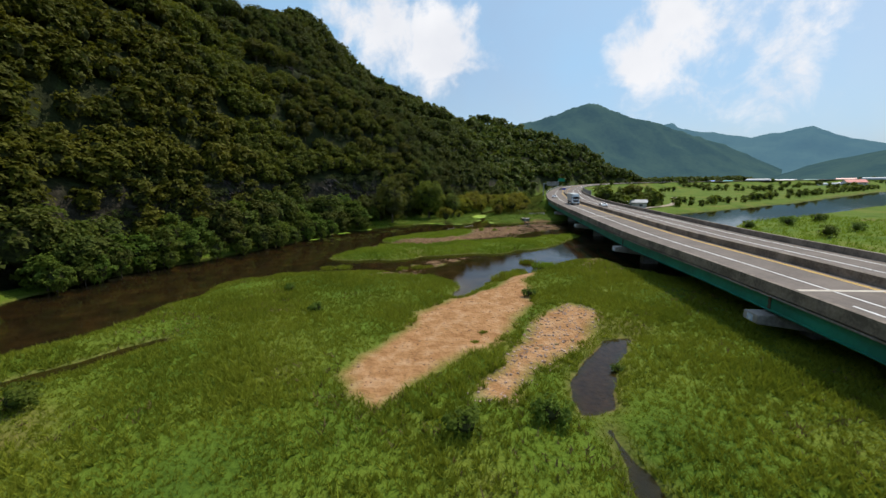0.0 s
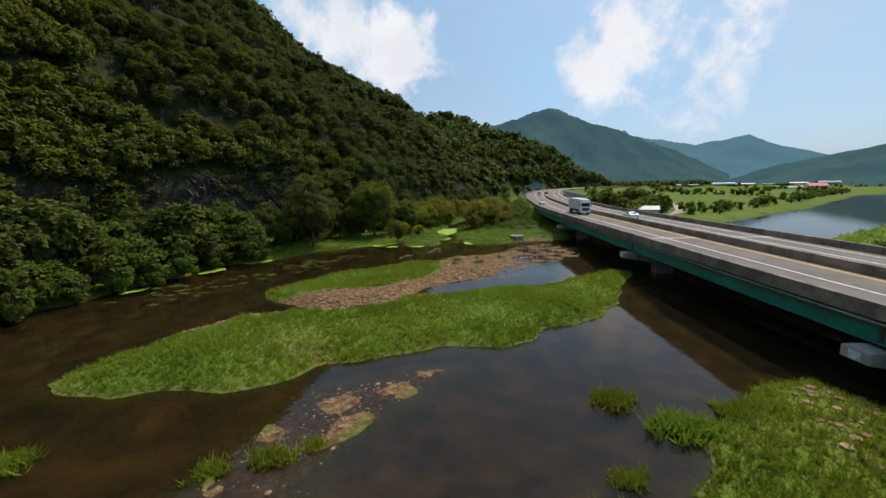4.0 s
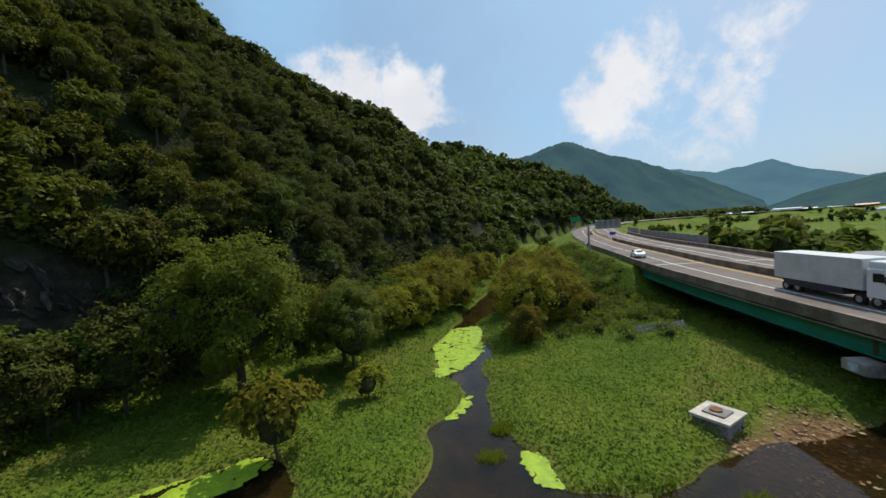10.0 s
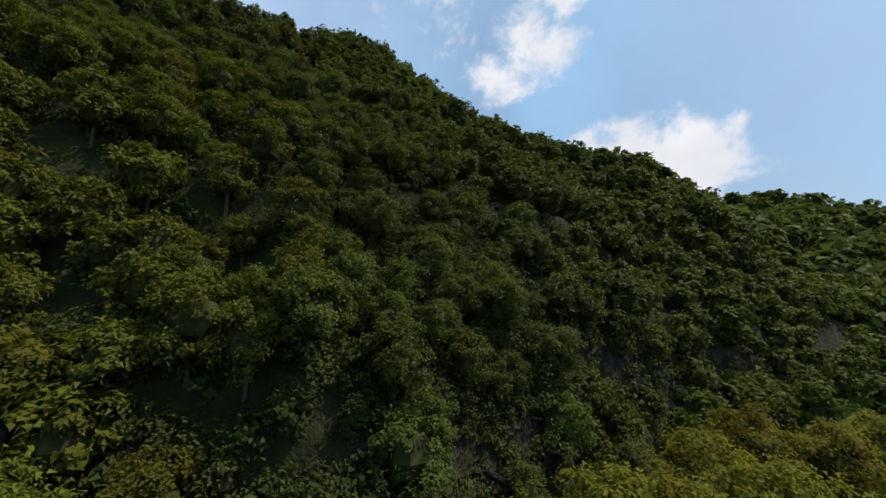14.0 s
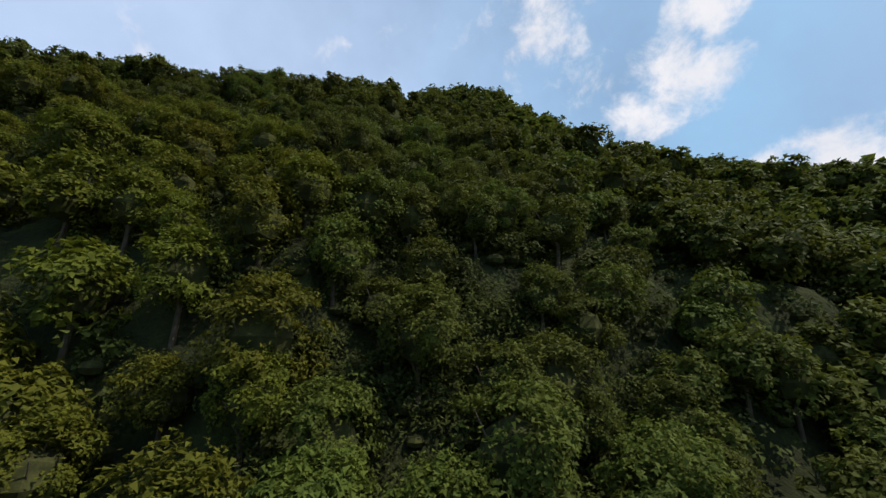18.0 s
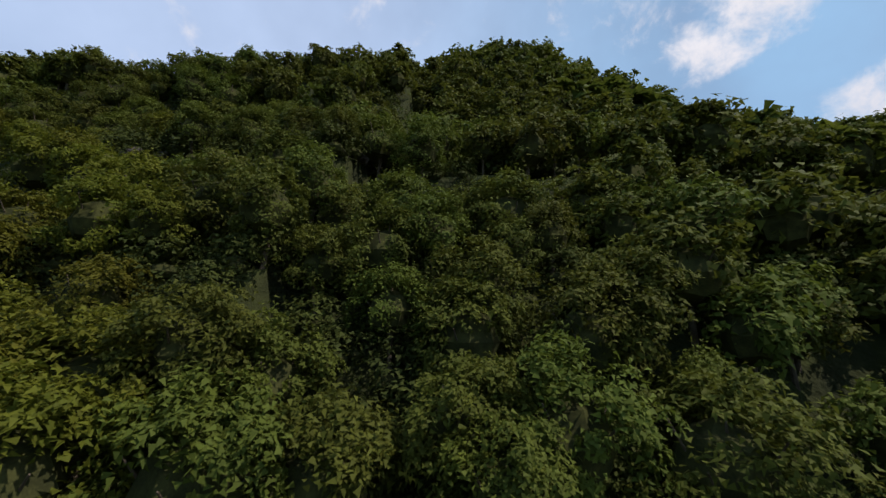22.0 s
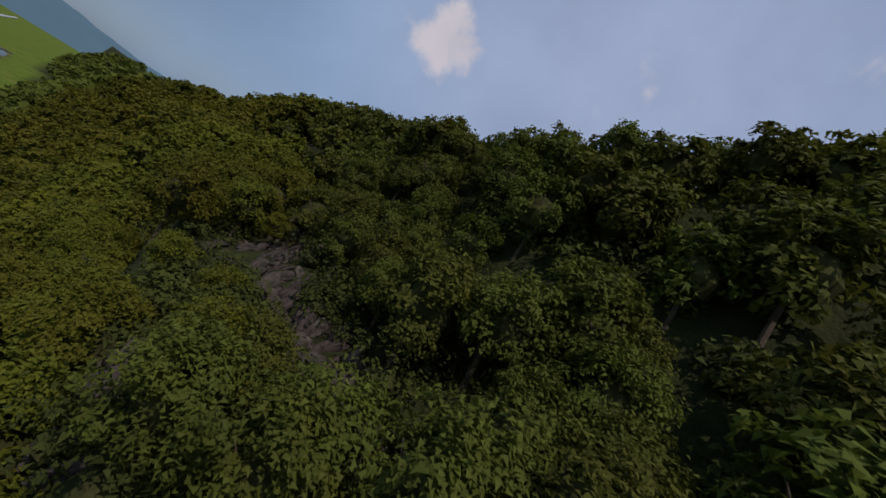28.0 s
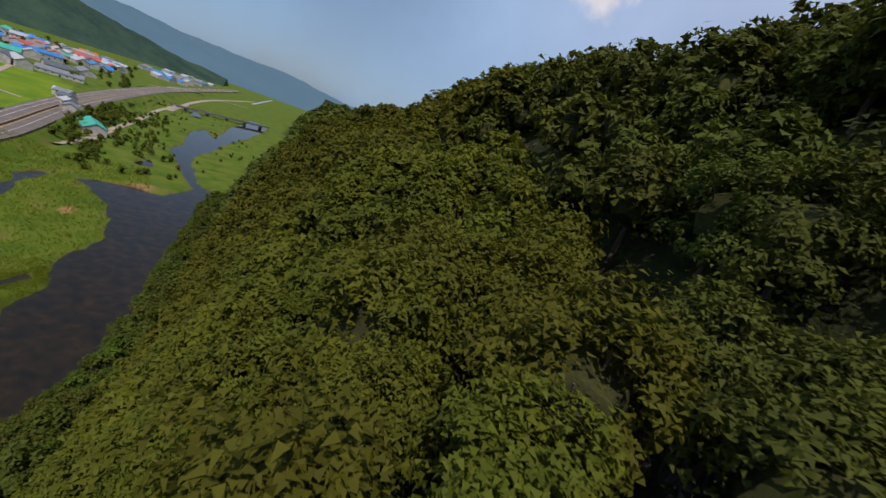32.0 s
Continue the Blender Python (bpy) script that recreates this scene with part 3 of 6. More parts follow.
ground = tagged(new("ground", ground_me), "green river flats, sand bars and wooded hill slopes of a valley", "ground", kind="structure")

water_me = np_mesh("water", [(-400, -700, 0), (600, -700, 0), (600, 420, 0), (-400, 420, 0)], [(0, 1, 2, 3)], M_WATER)
tagged(new("water", water_me), "calm shallow brown river water reflecting the sky", "river", kind="structure")


def land(x, y):
    return float(ground_height(np.array([float(x)]), np.array([float(y)]))[0][0])


# Aerial haze is put into the far ranges as bluish colour and emission.
def hazed_material(name, a, b, haze_glow, scale=0.012):
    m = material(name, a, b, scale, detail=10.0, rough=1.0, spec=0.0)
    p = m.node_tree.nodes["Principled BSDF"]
    p.inputs["Emission Color"].default_value, p.inputs["Emission Strength"].default_value = (*haze_glow, 1), 1.0
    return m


M_FAR_NEAR = hazed_material("hazed_woods", (0.040, 0.062, 0.026), (0.018, 0.034, 0.016), (0.013, 0.029, 0.040))
M_FAR_RANGE = hazed_material("distant_hazed_range", (0.030, 0.050, 0.026), (0.012, 0.026, 0.016), (0.030, 0.060, 0.088))
M_FAR_MID = hazed_material("hazy_range", (0.035, 0.060, 0.042), (0.022, 0.044, 0.034), (0.058, 0.118, 0.18), 0.006)
M_FAR_BLUE = hazed_material("haze_blue_range", (0.035, 0.060, 0.060), (0.03, 0.05, 0.05), (0.075, 0.14, 0.21), 0.003)


def mountain(profile, mat, front, label):
    """A far range: profile of (bearing, distance, height) as seen from the flats, with a wooded slope down to the plain on both sides."""
    rng = np.random.default_rng(len(profile) + int(profile[0][1]))
    az = np.arange(profile[0][0], profile[-1][0] + 0.01, 0.25)
    dist, high = (np.interp(az, [p[0] for p in profile], [p[k] for p in profile]) for k in (1, 2))
    rough = sum(np.interp(az, np.linspace(az[0], az[-1], k), rng.normal(0, 1, k)) / k ** 0.6 for k in (12, 40, 110, len(az)))
    high = high * (1 + 0.07 * rough)
    high = high * 1.1
    v = []
    for u in np.concatenate([np.linspace(-1, 0, 22), np.linspace(0, 1, 8)[1:]]):
        a = np.radians(az)
        d = dist + u * front
        x, y = np.sin(a) * d, np.cos(a) * d
        r = (1 - abs(u)) ** 1.15
        bumps = lumps(x, y, front * 0.22, 1.0) * 0.30 + lumps(x, y, front * 0.09, 2.0) * 0.12 + lumps(x, y, front * 0.035, 3.0) * 0.05
        v.append(np.c_[x, y, high * r * (1 + bumps * (0.25 + 1.2 * abs(u)) * (1 - 0.5 * abs(u))) - 3])
    n, k = len(az), len(v)
    idx = np.arange(n * k).reshape(k, n)
    f = np.stack([idx[:-1, :-1], idx[:-1, 1:], idx[1:, 1:], idx[1:, :-1]], -1).reshape(-1, 4)
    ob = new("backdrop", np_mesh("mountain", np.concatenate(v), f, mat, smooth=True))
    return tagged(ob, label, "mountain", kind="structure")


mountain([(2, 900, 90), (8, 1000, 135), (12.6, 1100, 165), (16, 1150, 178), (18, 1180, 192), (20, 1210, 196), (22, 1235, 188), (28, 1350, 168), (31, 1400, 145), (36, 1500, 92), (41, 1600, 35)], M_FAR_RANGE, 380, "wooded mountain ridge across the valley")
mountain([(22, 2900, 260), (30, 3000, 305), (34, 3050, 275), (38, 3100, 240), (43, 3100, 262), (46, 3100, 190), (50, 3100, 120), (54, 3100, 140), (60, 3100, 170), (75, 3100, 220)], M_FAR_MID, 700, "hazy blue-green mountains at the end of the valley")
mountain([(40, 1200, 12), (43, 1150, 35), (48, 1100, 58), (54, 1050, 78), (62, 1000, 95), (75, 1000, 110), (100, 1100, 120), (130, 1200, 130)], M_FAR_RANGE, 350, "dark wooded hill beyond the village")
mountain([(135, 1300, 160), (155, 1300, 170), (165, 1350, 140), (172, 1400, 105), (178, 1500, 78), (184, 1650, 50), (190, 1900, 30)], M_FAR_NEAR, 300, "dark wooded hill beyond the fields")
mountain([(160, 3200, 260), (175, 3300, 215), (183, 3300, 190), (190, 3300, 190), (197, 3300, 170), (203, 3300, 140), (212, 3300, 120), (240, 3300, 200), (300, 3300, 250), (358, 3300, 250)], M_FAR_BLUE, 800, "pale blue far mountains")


# ---- highway and bridge ----
def strip(cols, rows_from=None, rows_to=None, every=1, ends=True):
    """A bar that follows the road: cols is its outline of (offset to the right, height over the roadway)."""
    y = ROAD_LINE[:, 1]
    pick = np.arange(len(y))
    ok = np.ones(len(y), bool)
    if rows_from is not None:
        ok &= (y >= rows_from) & (np.arange(len(y)) < np.argmax(ROAD_LINE[:, 0] > 100))
    if rows_to is not None:
        ok &= (y <= rows_to)
    pick = pick[ok][::every]
    if len(pick) > 400:
        pick = pick[::2]
    P, Rr = ROAD_LINE[pick], ROAD_RIGHT[pick]
    k = len(cols)
    v = np.stack([np.c_[P[:, 0] + c * Rr[:, 0], P[:, 1] + c * Rr[:, 1], P[:, 2] + h] for c, h in cols], 1).reshape(-1, 3)
    n = len(P)
    i, j = np.meshgrid(np.arange(n - 1), np.arange(k), indexing="ij")
    a, b = i * k + j, i * k + (j + 1) % k
    f = np.stack([a, b, b + k, a + k], -1).reshape(-1, 4)
    if ends and k == 4:
        f = np.concatenate([f, [[3, 2, 1, 0], [n * k - 4, n * k - 3, n * k - 2, n * k - 1]]])
    return v, f


def bar(a, b, z0, z1):
    return [(a, z0), (a, z1), (b, z1), (b, z0)]


def road_part(name, cols, mat, parent, lo=None, hi=None, label=""):
    v, f = strip(cols, lo, hi)
    return part(name, np_mesh(name, v, f, mat), mat, parent, label)


road = tagged(new("road"), "divided four-lane highway of grey-brown asphalt", "road", kind="structure")
road_part("roadway", bar(0.4, ROAD_WIDE - 0.4, -0.3, 0.0), M_ROAD, road)
for off, mat in ((5.2, M_WHITE), (8.9, M_YELLOW), (9.2, M_YELLOW), (11.7, M_YELLOW), (15.4, M_WHITE), (18.6, M_WHITE)):
    road_part("lane_marking", bar(off - 0.09, off + 0.09, -0.05, 0.006), mat, road)

bridge = tagged(new("highway_bridge"), "green steel girder highway bridge with stained parapets on concrete piers", "bridge")
LO, HI = BRIDGE_FROM, BRIDGE_TO
road_part("deck_slab", bar(0.1, ROAD_WIDE - 0.1, -0.46, -0.31), M_CONCRETE, bridge, LO, HI)
road_part("parapet", bar(0.0, 0.40, -0.16, 0.82), M_PARAPET, bridge, LO - 70, HI + 45, "streaked brown-grey concrete parapet")
road_part("parapet", bar(ROAD_WIDE - 0.40, ROAD_WIDE, -0.16, 0.82), M_PARAPET, bridge, LO - 70, HI + 90, "streaked brown-grey concrete parapet")
road_part("median_barrier", bar(10.0, 10.6, -0.1, 0.88), M_PARAPET, bridge, LO - 120, HI + 60, "brown-grey concrete median barrier")
for off in (0.72, 4.8, 8.8, 11.8, 15.8, 19.88):
    deep = -1.66 if off < 1 else -0.85
    road_part("girder", bar(off - 0.16, off + 0.16, deep, -0.46), M_STEEL, bridge, LO, HI)
    road_part("flange", bar(off - 0.40, off + 0.40, deep - 0.07, deep), M_STEEL, bridge, LO, HI)


def road_at(y):
    i = int(np.argmin(np.abs(ROAD_LINE[:, 1] - y) + 1000 * (ROAD_LINE[:, 0] > 100)))
    p, r = ROAD_LINE[i], ROAD_RIGHT[i]
    return Matrix(((r[0], -r[1], 0, p[0]), (r[1], r[0], 0, p[1]), (0, 0, 1, p[2]), (0, 0, 0, 1)))


PIERS = (134, 98, 64.5, 31, -3, -35, -64)
for y in PIERS:
    m = road_at(y)
    foot = land(m.translation.x + 5, m.translation.y) - m.translation.z - 1.0
    for c in (5.0, 15.6):
        bm = bmesh.new()
        out = -5.9 if c < 10 else -4.6
        far_end = 4.6 if c < 10 else 5.9
        prof = [(out, -2.0), (far_end, -2.0), (far_end, -2.75), (1.5, -3.4), (-1.5, -3.4), (out, -2.75)]
        vs = [[bm.verts.new((c + a, s, b)) for a, b in prof] for s in (-0.9, 0.9)]
        bm.faces.new(vs[0])
        bm.faces.new(vs[1][::-1])
        for i in range(6):
            bm.faces.new((vs[0][i], vs[1][i], vs[1][(i + 1) % 6], vs[0][(i + 1) % 6]))
        bmesh.ops.recalc_face_normals(bm, faces=bm.faces[:])
        bmesh.ops.bevel(bm, geom=bm.edges[:], offset=0.06, segments=2, affect='EDGES')
        ob = part("pier_cap", bm, M_CONCRETE, bridge)
        ob.matrix_local = m
        col = box(2.5, 1.5, -3.4 - foot, (c, 0, (foot - 3.4) / 2), 0.12)
        ob = part("pier_column", col, M_CONCRETE, bridge)
        ob.matrix_local = m
        for off in (-3.7, 0.0, 3.7):
            tall = 0.29 if c + off < 2 else 1.08
            ob = part("bearing", box(0.55, 0.6, tall, (c + off, 0, -2.0 + tall / 2), 0.03), M_STEEL, bridge)
            ob.matrix_local = m
    ob = part("joint_stiffener", box(0.1, 0.25, 1.18, (0.52, 0.0, -1.07)), M_BARK, bridge)
    ob.matrix_local = m
for y, s in ((BRIDGE_TO, 1), (BRIDGE_FROM, -1)):
    ob = part("abutment", box(ROAD_WIDE - 0.2, 1.6, 5.4, (ROAD_WIDE / 2, s * 0.9, -3.3), 0.05), M_CONCRETE, bridge)
    ob.matrix_local = road_at(y)


# ---- plants ----
def unit(v):
    return v / np.maximum(np.linalg.norm(v, axis=-1, keepdims=True), 1e-9)


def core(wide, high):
    """A dark solid inside a crown that stands for its inner shade, as quads."""
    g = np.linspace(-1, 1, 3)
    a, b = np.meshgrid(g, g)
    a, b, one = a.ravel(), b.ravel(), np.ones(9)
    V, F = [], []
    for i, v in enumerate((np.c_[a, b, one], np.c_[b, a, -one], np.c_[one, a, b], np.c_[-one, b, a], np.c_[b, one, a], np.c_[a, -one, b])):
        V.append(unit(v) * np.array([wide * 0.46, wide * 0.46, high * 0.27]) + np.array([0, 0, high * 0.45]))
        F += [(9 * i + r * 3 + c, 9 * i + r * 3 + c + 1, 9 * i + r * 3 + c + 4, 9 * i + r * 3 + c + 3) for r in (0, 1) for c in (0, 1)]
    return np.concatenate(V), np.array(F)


def leaf_quads(rng, at, normal, size, slim=0.5, droop=0.35, three=False):
    """Rhombic, slightly folded leaves at the places given; three: pointed ones for far trees."""
    n = len(at)
    u = unit(np.cross(normal, rng.normal(0, 1, (n, 3))) + np.array([0, 0, -droop]))
    v = unit(np.cross(normal, u))
    s = size * rng.uniform(0.7, 1.3, (n, 1))
    if three:
        p = np.stack([at - u * s / 2 - v * s * slim / 2, at - u * s / 2 + v * s * slim / 2, at + u * s * 0.6], 1)
        return p.reshape(-1, 3), np.arange(3 * n).reshape(n, 3)
    p = np.stack([at - u * s / 2, at + v * s * slim / 2 - normal * s * 0.08, at + u * s / 2, at - v * s * slim / 2 - normal * s * 0.08], 1)
    return p.reshape(-1, 3), np.arange(4 * n).reshape(n, 4)


def crown(seed, wide, high, lobes, leaves, size, flat=0.8, slim=0.5, three=False, heart=1.0):
    """A crown of leaf sprays on uneven lobes, its base at z = 0."""
    rng = np.random.default_rng(seed)
    d = unit(rng.normal(0, 1, (lobes, 3)) + np.array([0, 0, 0.45]))
    c = d * np.array([wide * 0.74, wide * 0.74, high * 0.40]) * rng.uniform(0.5, 1.12, (lobes, 1))
    c[:, 2] += high * 0.5
    c[0] = (0, 0, high * 0.78)
    rad = rng.uniform(0.7, 1.35, lobes) * wide * (1.0 / lobes ** 0.38)
    which = rng.integers(0, lobes, leaves)
    e = unit(rng.normal(0, 1, (leaves, 3)) + np.array([0, 0, 0.7]) + 0.8 * d[which])
    depth = rng.uniform(0.78, 1.06, (leaves, 1))
    at = c[which] + e * rad[which][:, None] * np.array([1, 1, flat]) * depth
    # stray sprays break the outline
    loose = rng.random((leaves, 1)) < 0.12
    at = np.where(loose, c[which] + e * rad[which][:, None] * rng.uniform(1.05, 1.35, (leaves, 1)), at)
    mid = np.array([0, 0, high * 0.45])
    normal = unit(unit(at - mid) * 0.45 + e * 0.5 + np.array([0, 0, 0.6]) + rng.normal(0, 0.4, (leaves, 3)))
    v, f = leaf_quads(rng, at, normal, size, slim, three=three)
    cv, cf = core(wide * heart, high * heart)
    if three:
        cf = np.concatenate([cf[:, :3], cf[:, [0, 2, 3]]])
    return np.concatenate([v, cv]), np.concatenate([f, cf + len(v)])


def with_shade_core(me, faces=24):
    """Gives the inner core of a crown, its last faces, the dark tone that stands for shade."""
    me.materials.append(M_CROWN_SHADE)
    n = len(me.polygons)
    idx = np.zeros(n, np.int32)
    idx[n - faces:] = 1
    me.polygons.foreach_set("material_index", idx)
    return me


def limb(bm, a, b, r0, r1, sides=6):
    a, b = Vector(a), Vector(b)
    m = Matrix.Translation((a + b) / 2) @ (b - a).to_track_quat('Z', 'Y').to_matrix().to_4x4()
    bmesh.ops.create_cone(bm, cap_ends=True, segments=sides, radius1=r0, radius2=r1, depth=(b - a).length, matrix=m)


def trunk(seed, high, wide, r):
    rng = random.Random(seed)
    bm = bmesh.new()
    fork = Vector((rng.uniform(-.3, .3), rng.uniform(-.3, .3), high * 0.45))
    limb(bm, (0, 0, -1.2), fork, r, r * 0.7, 8)
    for k in range(5):
        a = 2 * math.pi * (k + rng.random() * 0.6) / 5
        tip = Vector((math.cos(a) * wide * 0.55, math.sin(a) * wide * 0.55, high * rng.uniform(0.65, 0.88)))
        limb(bm, fork - Vector((0, 0, rng.uniform(0, high * 0.12))), tip, r * 0.5, r * 0.14)
    limb(bm, fork, (fork.x * 1.5, fork.y, high * 0.9), r * 0.6, r * 0.15)
    me = bpy.data.meshes.new("trunk")
    bm.to_mesh(me)
    bm.free()
    me.materials.append(M_BARK)
    return me


def near_plan(x, y, line, reach):
    return seg_dist(np.atleast_1d(np.asarray(x, float)), np.atleast_1d(np.asarray(y, float)), line)[0] < reach


CLIMB = [(6, 160), (-8, 172), (-26, 177), (-42, 168), (-56, 152)]
rng = np.random.default_rng(7)
spots = []
for lo_x, hi_x, lo_y, hi_y, gap in ((-140, 70, 30, 300, 3.95), (-200, 60, -260, 30, 6.0), (-90, 480, 300, 760, 8.0), (-420, -120, -900, -260, 16.0)):
    ax, ay = np.meshgrid(np.arange(lo_x, hi_x, gap), np.arange(lo_y, hi_y, gap * 0.9))
    ax = ax + rng.uniform(-0.42, 0.42, ax.shape) * gap
    ay = ay + rng.uniform(-0.42, 0.42, ay.shape) * gap
    spots.append(np.c_[ax.ravel(), ay.ravel(), np.full(ax.size, gap)])
# closer planting on the steep bluff above the river
ax, ay = rng.uniform(-100, -42, 900), rng.uniform(20, 125, 900)
spots.append(np.c_[ax, ay, np.full(ax.size, 3.4)])
spots = np.concatenate(spots)
sz, ss, sq = ground_height(spots[:, 0], spots[:, 1])
r_, rs_, _ = seg_dist(spots[:, 0], spots[:, 1], RIDGE)
hr, _, _ = seg_dist(spots[:, 0], spots[:, 1], ROAD_COARSE)
keep = (sq > 2.0) & (sz > 2.0) & ~((rs_ > 0) & (r_ > 15)) & (hr > 16)
# bare faces: the rocks at the foot of the slope and the band half way up
ROCK_BAND = [(-84, 118), (-73, 136), (-67.5, 144), (-62.5, 149), (-55.5, 155.5), (-51.5, 162), (-49.5, 168), (-46, 173), (-40, 182)]
ROCK_LOW = [(-41, 122), (-36, 126), (-30, 133), (-24, 140), (-17.5, 147), (-11, 153.5)]
bare = (seg_dist(spots[:, 0], spots[:, 1], ROCK_BAND)[0] < 0.5 + 0.9 * lumps(spots[:, 0], spots[:, 1], 4, 1.0))
bare |= (seg_dist(spots[:, 0], spots[:, 1], ROCK_LOW)[0] < 1.0 + 1.5 * lumps(spots[:, 0], spots[:, 1], 5, 1.0))
OPEN_AIR = [(6, 160, 24), (1.9, 165.7, 29.9), (-4.8, 171.2, 37.8), (-15.8, 179, 50.6), (-25, 180, 57), (-34.3, 176, 63.8), (-45, 165, 65), (-53, 153, 63)]
air = spline(OPEN_AIR, 1.5)
bare |= seg_dist(spots[:, 0], spots[:, 1], ROCK_BAND[4:8])[0] < 1.7 + 0.9 * lumps(spots[:, 0], spots[:, 1], 4, 1.0)
room = np.sqrt(((np.c_[spots[:, :2], sz + 3.5][:, None, :] - air[None]) ** 2).sum(2)).min(1)
keep &= ~bare & (room > 5.8)
spots, sz, sq, room = spots[keep], sz[keep], sq[keep], room[keep]
near = near_plan(spots[:, 0], spots[:, 1], CLIMB, 27.0)
close = near_plan(spots[:, 0], spots[:, 1], CLIMB, 16.0)
mid_ = near_plan(spots[:, 0], spots[:, 1], [(-60, 90), (-40, 120), (10, 170), (20, 190)] , 75.0)
mid_ |= near_plan(spots[:, 0], spots[:, 1], [(-90, 160), (-80, 190), (-72, 235), (-60, 262), (-29, 282), (9, 345)], 24.0)
mid_ &= ~near & (spots[:, 1] < 350)

NEAR_TREES = [(crown(100 + k, 2.7, 4.8, 58, 5400, 0.178, slim=0.7, three=True), trunk(k, 5.2, 2.5, 0.16)) for k in range(4)]
NEAR_TREES += [(crown(110 + k, 2.7, 4.8, 46, 1750, 0.325, slim=0.72, three=True), trunk(10 + k, 5.2, 2.5, 0.16)) for k in range(4)]
NEAR_TREES += NEAR_TREES
# Outline of the slope whose oaks carry sunlight in their leaf colour.
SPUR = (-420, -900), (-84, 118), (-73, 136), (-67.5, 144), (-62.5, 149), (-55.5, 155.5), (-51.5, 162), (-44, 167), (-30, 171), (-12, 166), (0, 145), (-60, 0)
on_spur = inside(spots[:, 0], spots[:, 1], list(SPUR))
near_meshes = [(with_shade_core(np_mesh("crown", v + np.array([0, 0, 1.0]), f, M_LEAF if i < 8 else M_LEAF_SPUR_LIT), faces=48), tr) for i, ((v, f), tr) in enumerate(NEAR_TREES)]
near_list = spots[near]
first = {}
for (x, y, gap), z, fine, sunny, free in zip(near_list, sz[near], close[near], on_spur[near], room[near]):
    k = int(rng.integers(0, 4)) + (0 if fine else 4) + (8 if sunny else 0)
    sc, rot = min(rng.uniform(0.85, 1.3), (free - 3.3) / 4.4), rng.uniform(0, 360)
    m = pose(x, y, z - 0.2, 0, 0, rot)
    if k not in first:
        t = tagged(new("oak_tree"), "oak tree on the wooded spur, leaves tinted yellow for sunlight" if sunny else "dense green oak tree on a steep wooded hillside", "tree", "oaks on the hillside")
        t.scale = (sc, sc, sc * 1.0)
        part("trunk", near_meshes[k][1], M_BARK, t)
        part("crown", near_meshes[k][0], None, t)
        t.matrix_basis = m @ Matrix.Diagonal((sc, sc, sc, 1))
        first[k] = t
    else:
        c = copy_thing(first[k], m)
        c.matrix_basis = m @ Matrix.Diagonal((sc, sc, sc, 1))


def forest(name, places, heights, variants, mat, label, lift=1.0, scale=(0.85, 1.32)):
    """Many trees, joined: nobody could count them."""
    V, F, n = [], [], 0
    for (x, y, gap), z in zip(places, heights):
        v, f = variants[int(rng.integers(0, len(variants)))]
        s, a = rng.uniform(*scale) * (gap / 3.7) ** 0.6, rng.uniform(0, 2 * math.pi)
        ca, sa = math.cos(a) * s, math.sin(a) * s
        w = np.empty_like(v)
        w[:, 0] = v[:, 0] * ca - v[:, 1] * sa + x
        w[:, 1] = v[:, 0] * sa + v[:, 1] * ca + y
        w[:, 2] = (v[:, 2] + lift) * s + z - 0.3
        V.append(w)
        F.append(f + n)
        n += len(v)
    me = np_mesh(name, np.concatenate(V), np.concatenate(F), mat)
    me.materials.append(M_CROWN_SHADE)
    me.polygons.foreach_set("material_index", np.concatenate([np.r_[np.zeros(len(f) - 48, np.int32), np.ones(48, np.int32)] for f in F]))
    return tagged(new(name, me), label, "forest", kind="stuff")


MID = [crown(200 + k, 2.7, 4.8, 30, 430, 0.60, slim=0.82, three=True) for k in range(6)]
FINE = [crown(220 + k, 2.7, 4.8, 36, 860, 0.43, slim=0.8, three=True) for k in range(6)]
by_climb = near_plan(spots[:, 0], spots[:, 1], CLIMB, 46.0)
UNDER = [crown(250 + k, 2.3, 2.6, 16, 170, 0.42, slim=0.8, three=True, heart=0.72) for k in range(4)]
UNDER_FINE = [crown(260 + k, 2.3, 2.6, 22, 300, 0.27, slim=0.7, three=True, heart=0.72) for k in range(4)]
FAR = [crown(300 + k, 2.8, 4.9, 14, 74, 1.5, slim=0.95, three=True) for k in range(6)]
for on, mat, words in ((mid_ & on_spur, M_LEAF_SPUR_LIT, "deciduous forest on the spur, leaves tinted yellow for sunlight"), (mid_ & ~on_spur, M_LEAF, "dense green deciduous forest on the steep hillside")):
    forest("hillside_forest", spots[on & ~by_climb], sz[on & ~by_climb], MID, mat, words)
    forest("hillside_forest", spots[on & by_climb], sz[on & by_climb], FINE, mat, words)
rest = ~near & ~mid_
forest("far_forest", spots[rest], sz[rest], FAR, M_LEAF, "dark green woods along the far ridges")
lane = air[rng.integers(0, len(air), 1100)]
ax = np.r_[rng.uniform(-90, 6, 1100), lane[:, 0] + rng.normal(-1, 7, 1100)]
ay = np.r_[rng.uniform(100, 215, 1100), lane[:, 1] + rng.normal(0, 7, 1100)]
az_, as_, aq_ = ground_height(ax, ay)
clear = np.sqrt(((np.c_[ax, ay, az_ + 1.5][:, None, :] - air[None]) ** 2).sum(2)).min(1) > 6.4
clear &= (aq_ > 3) & near_plan(ax, ay, CLIMB, 38.0) & (seg_dist(ax, ay, ROCK_BAND)[0] > 2.0)
by_lane = near_plan(ax, ay, CLIMB, 15.0)
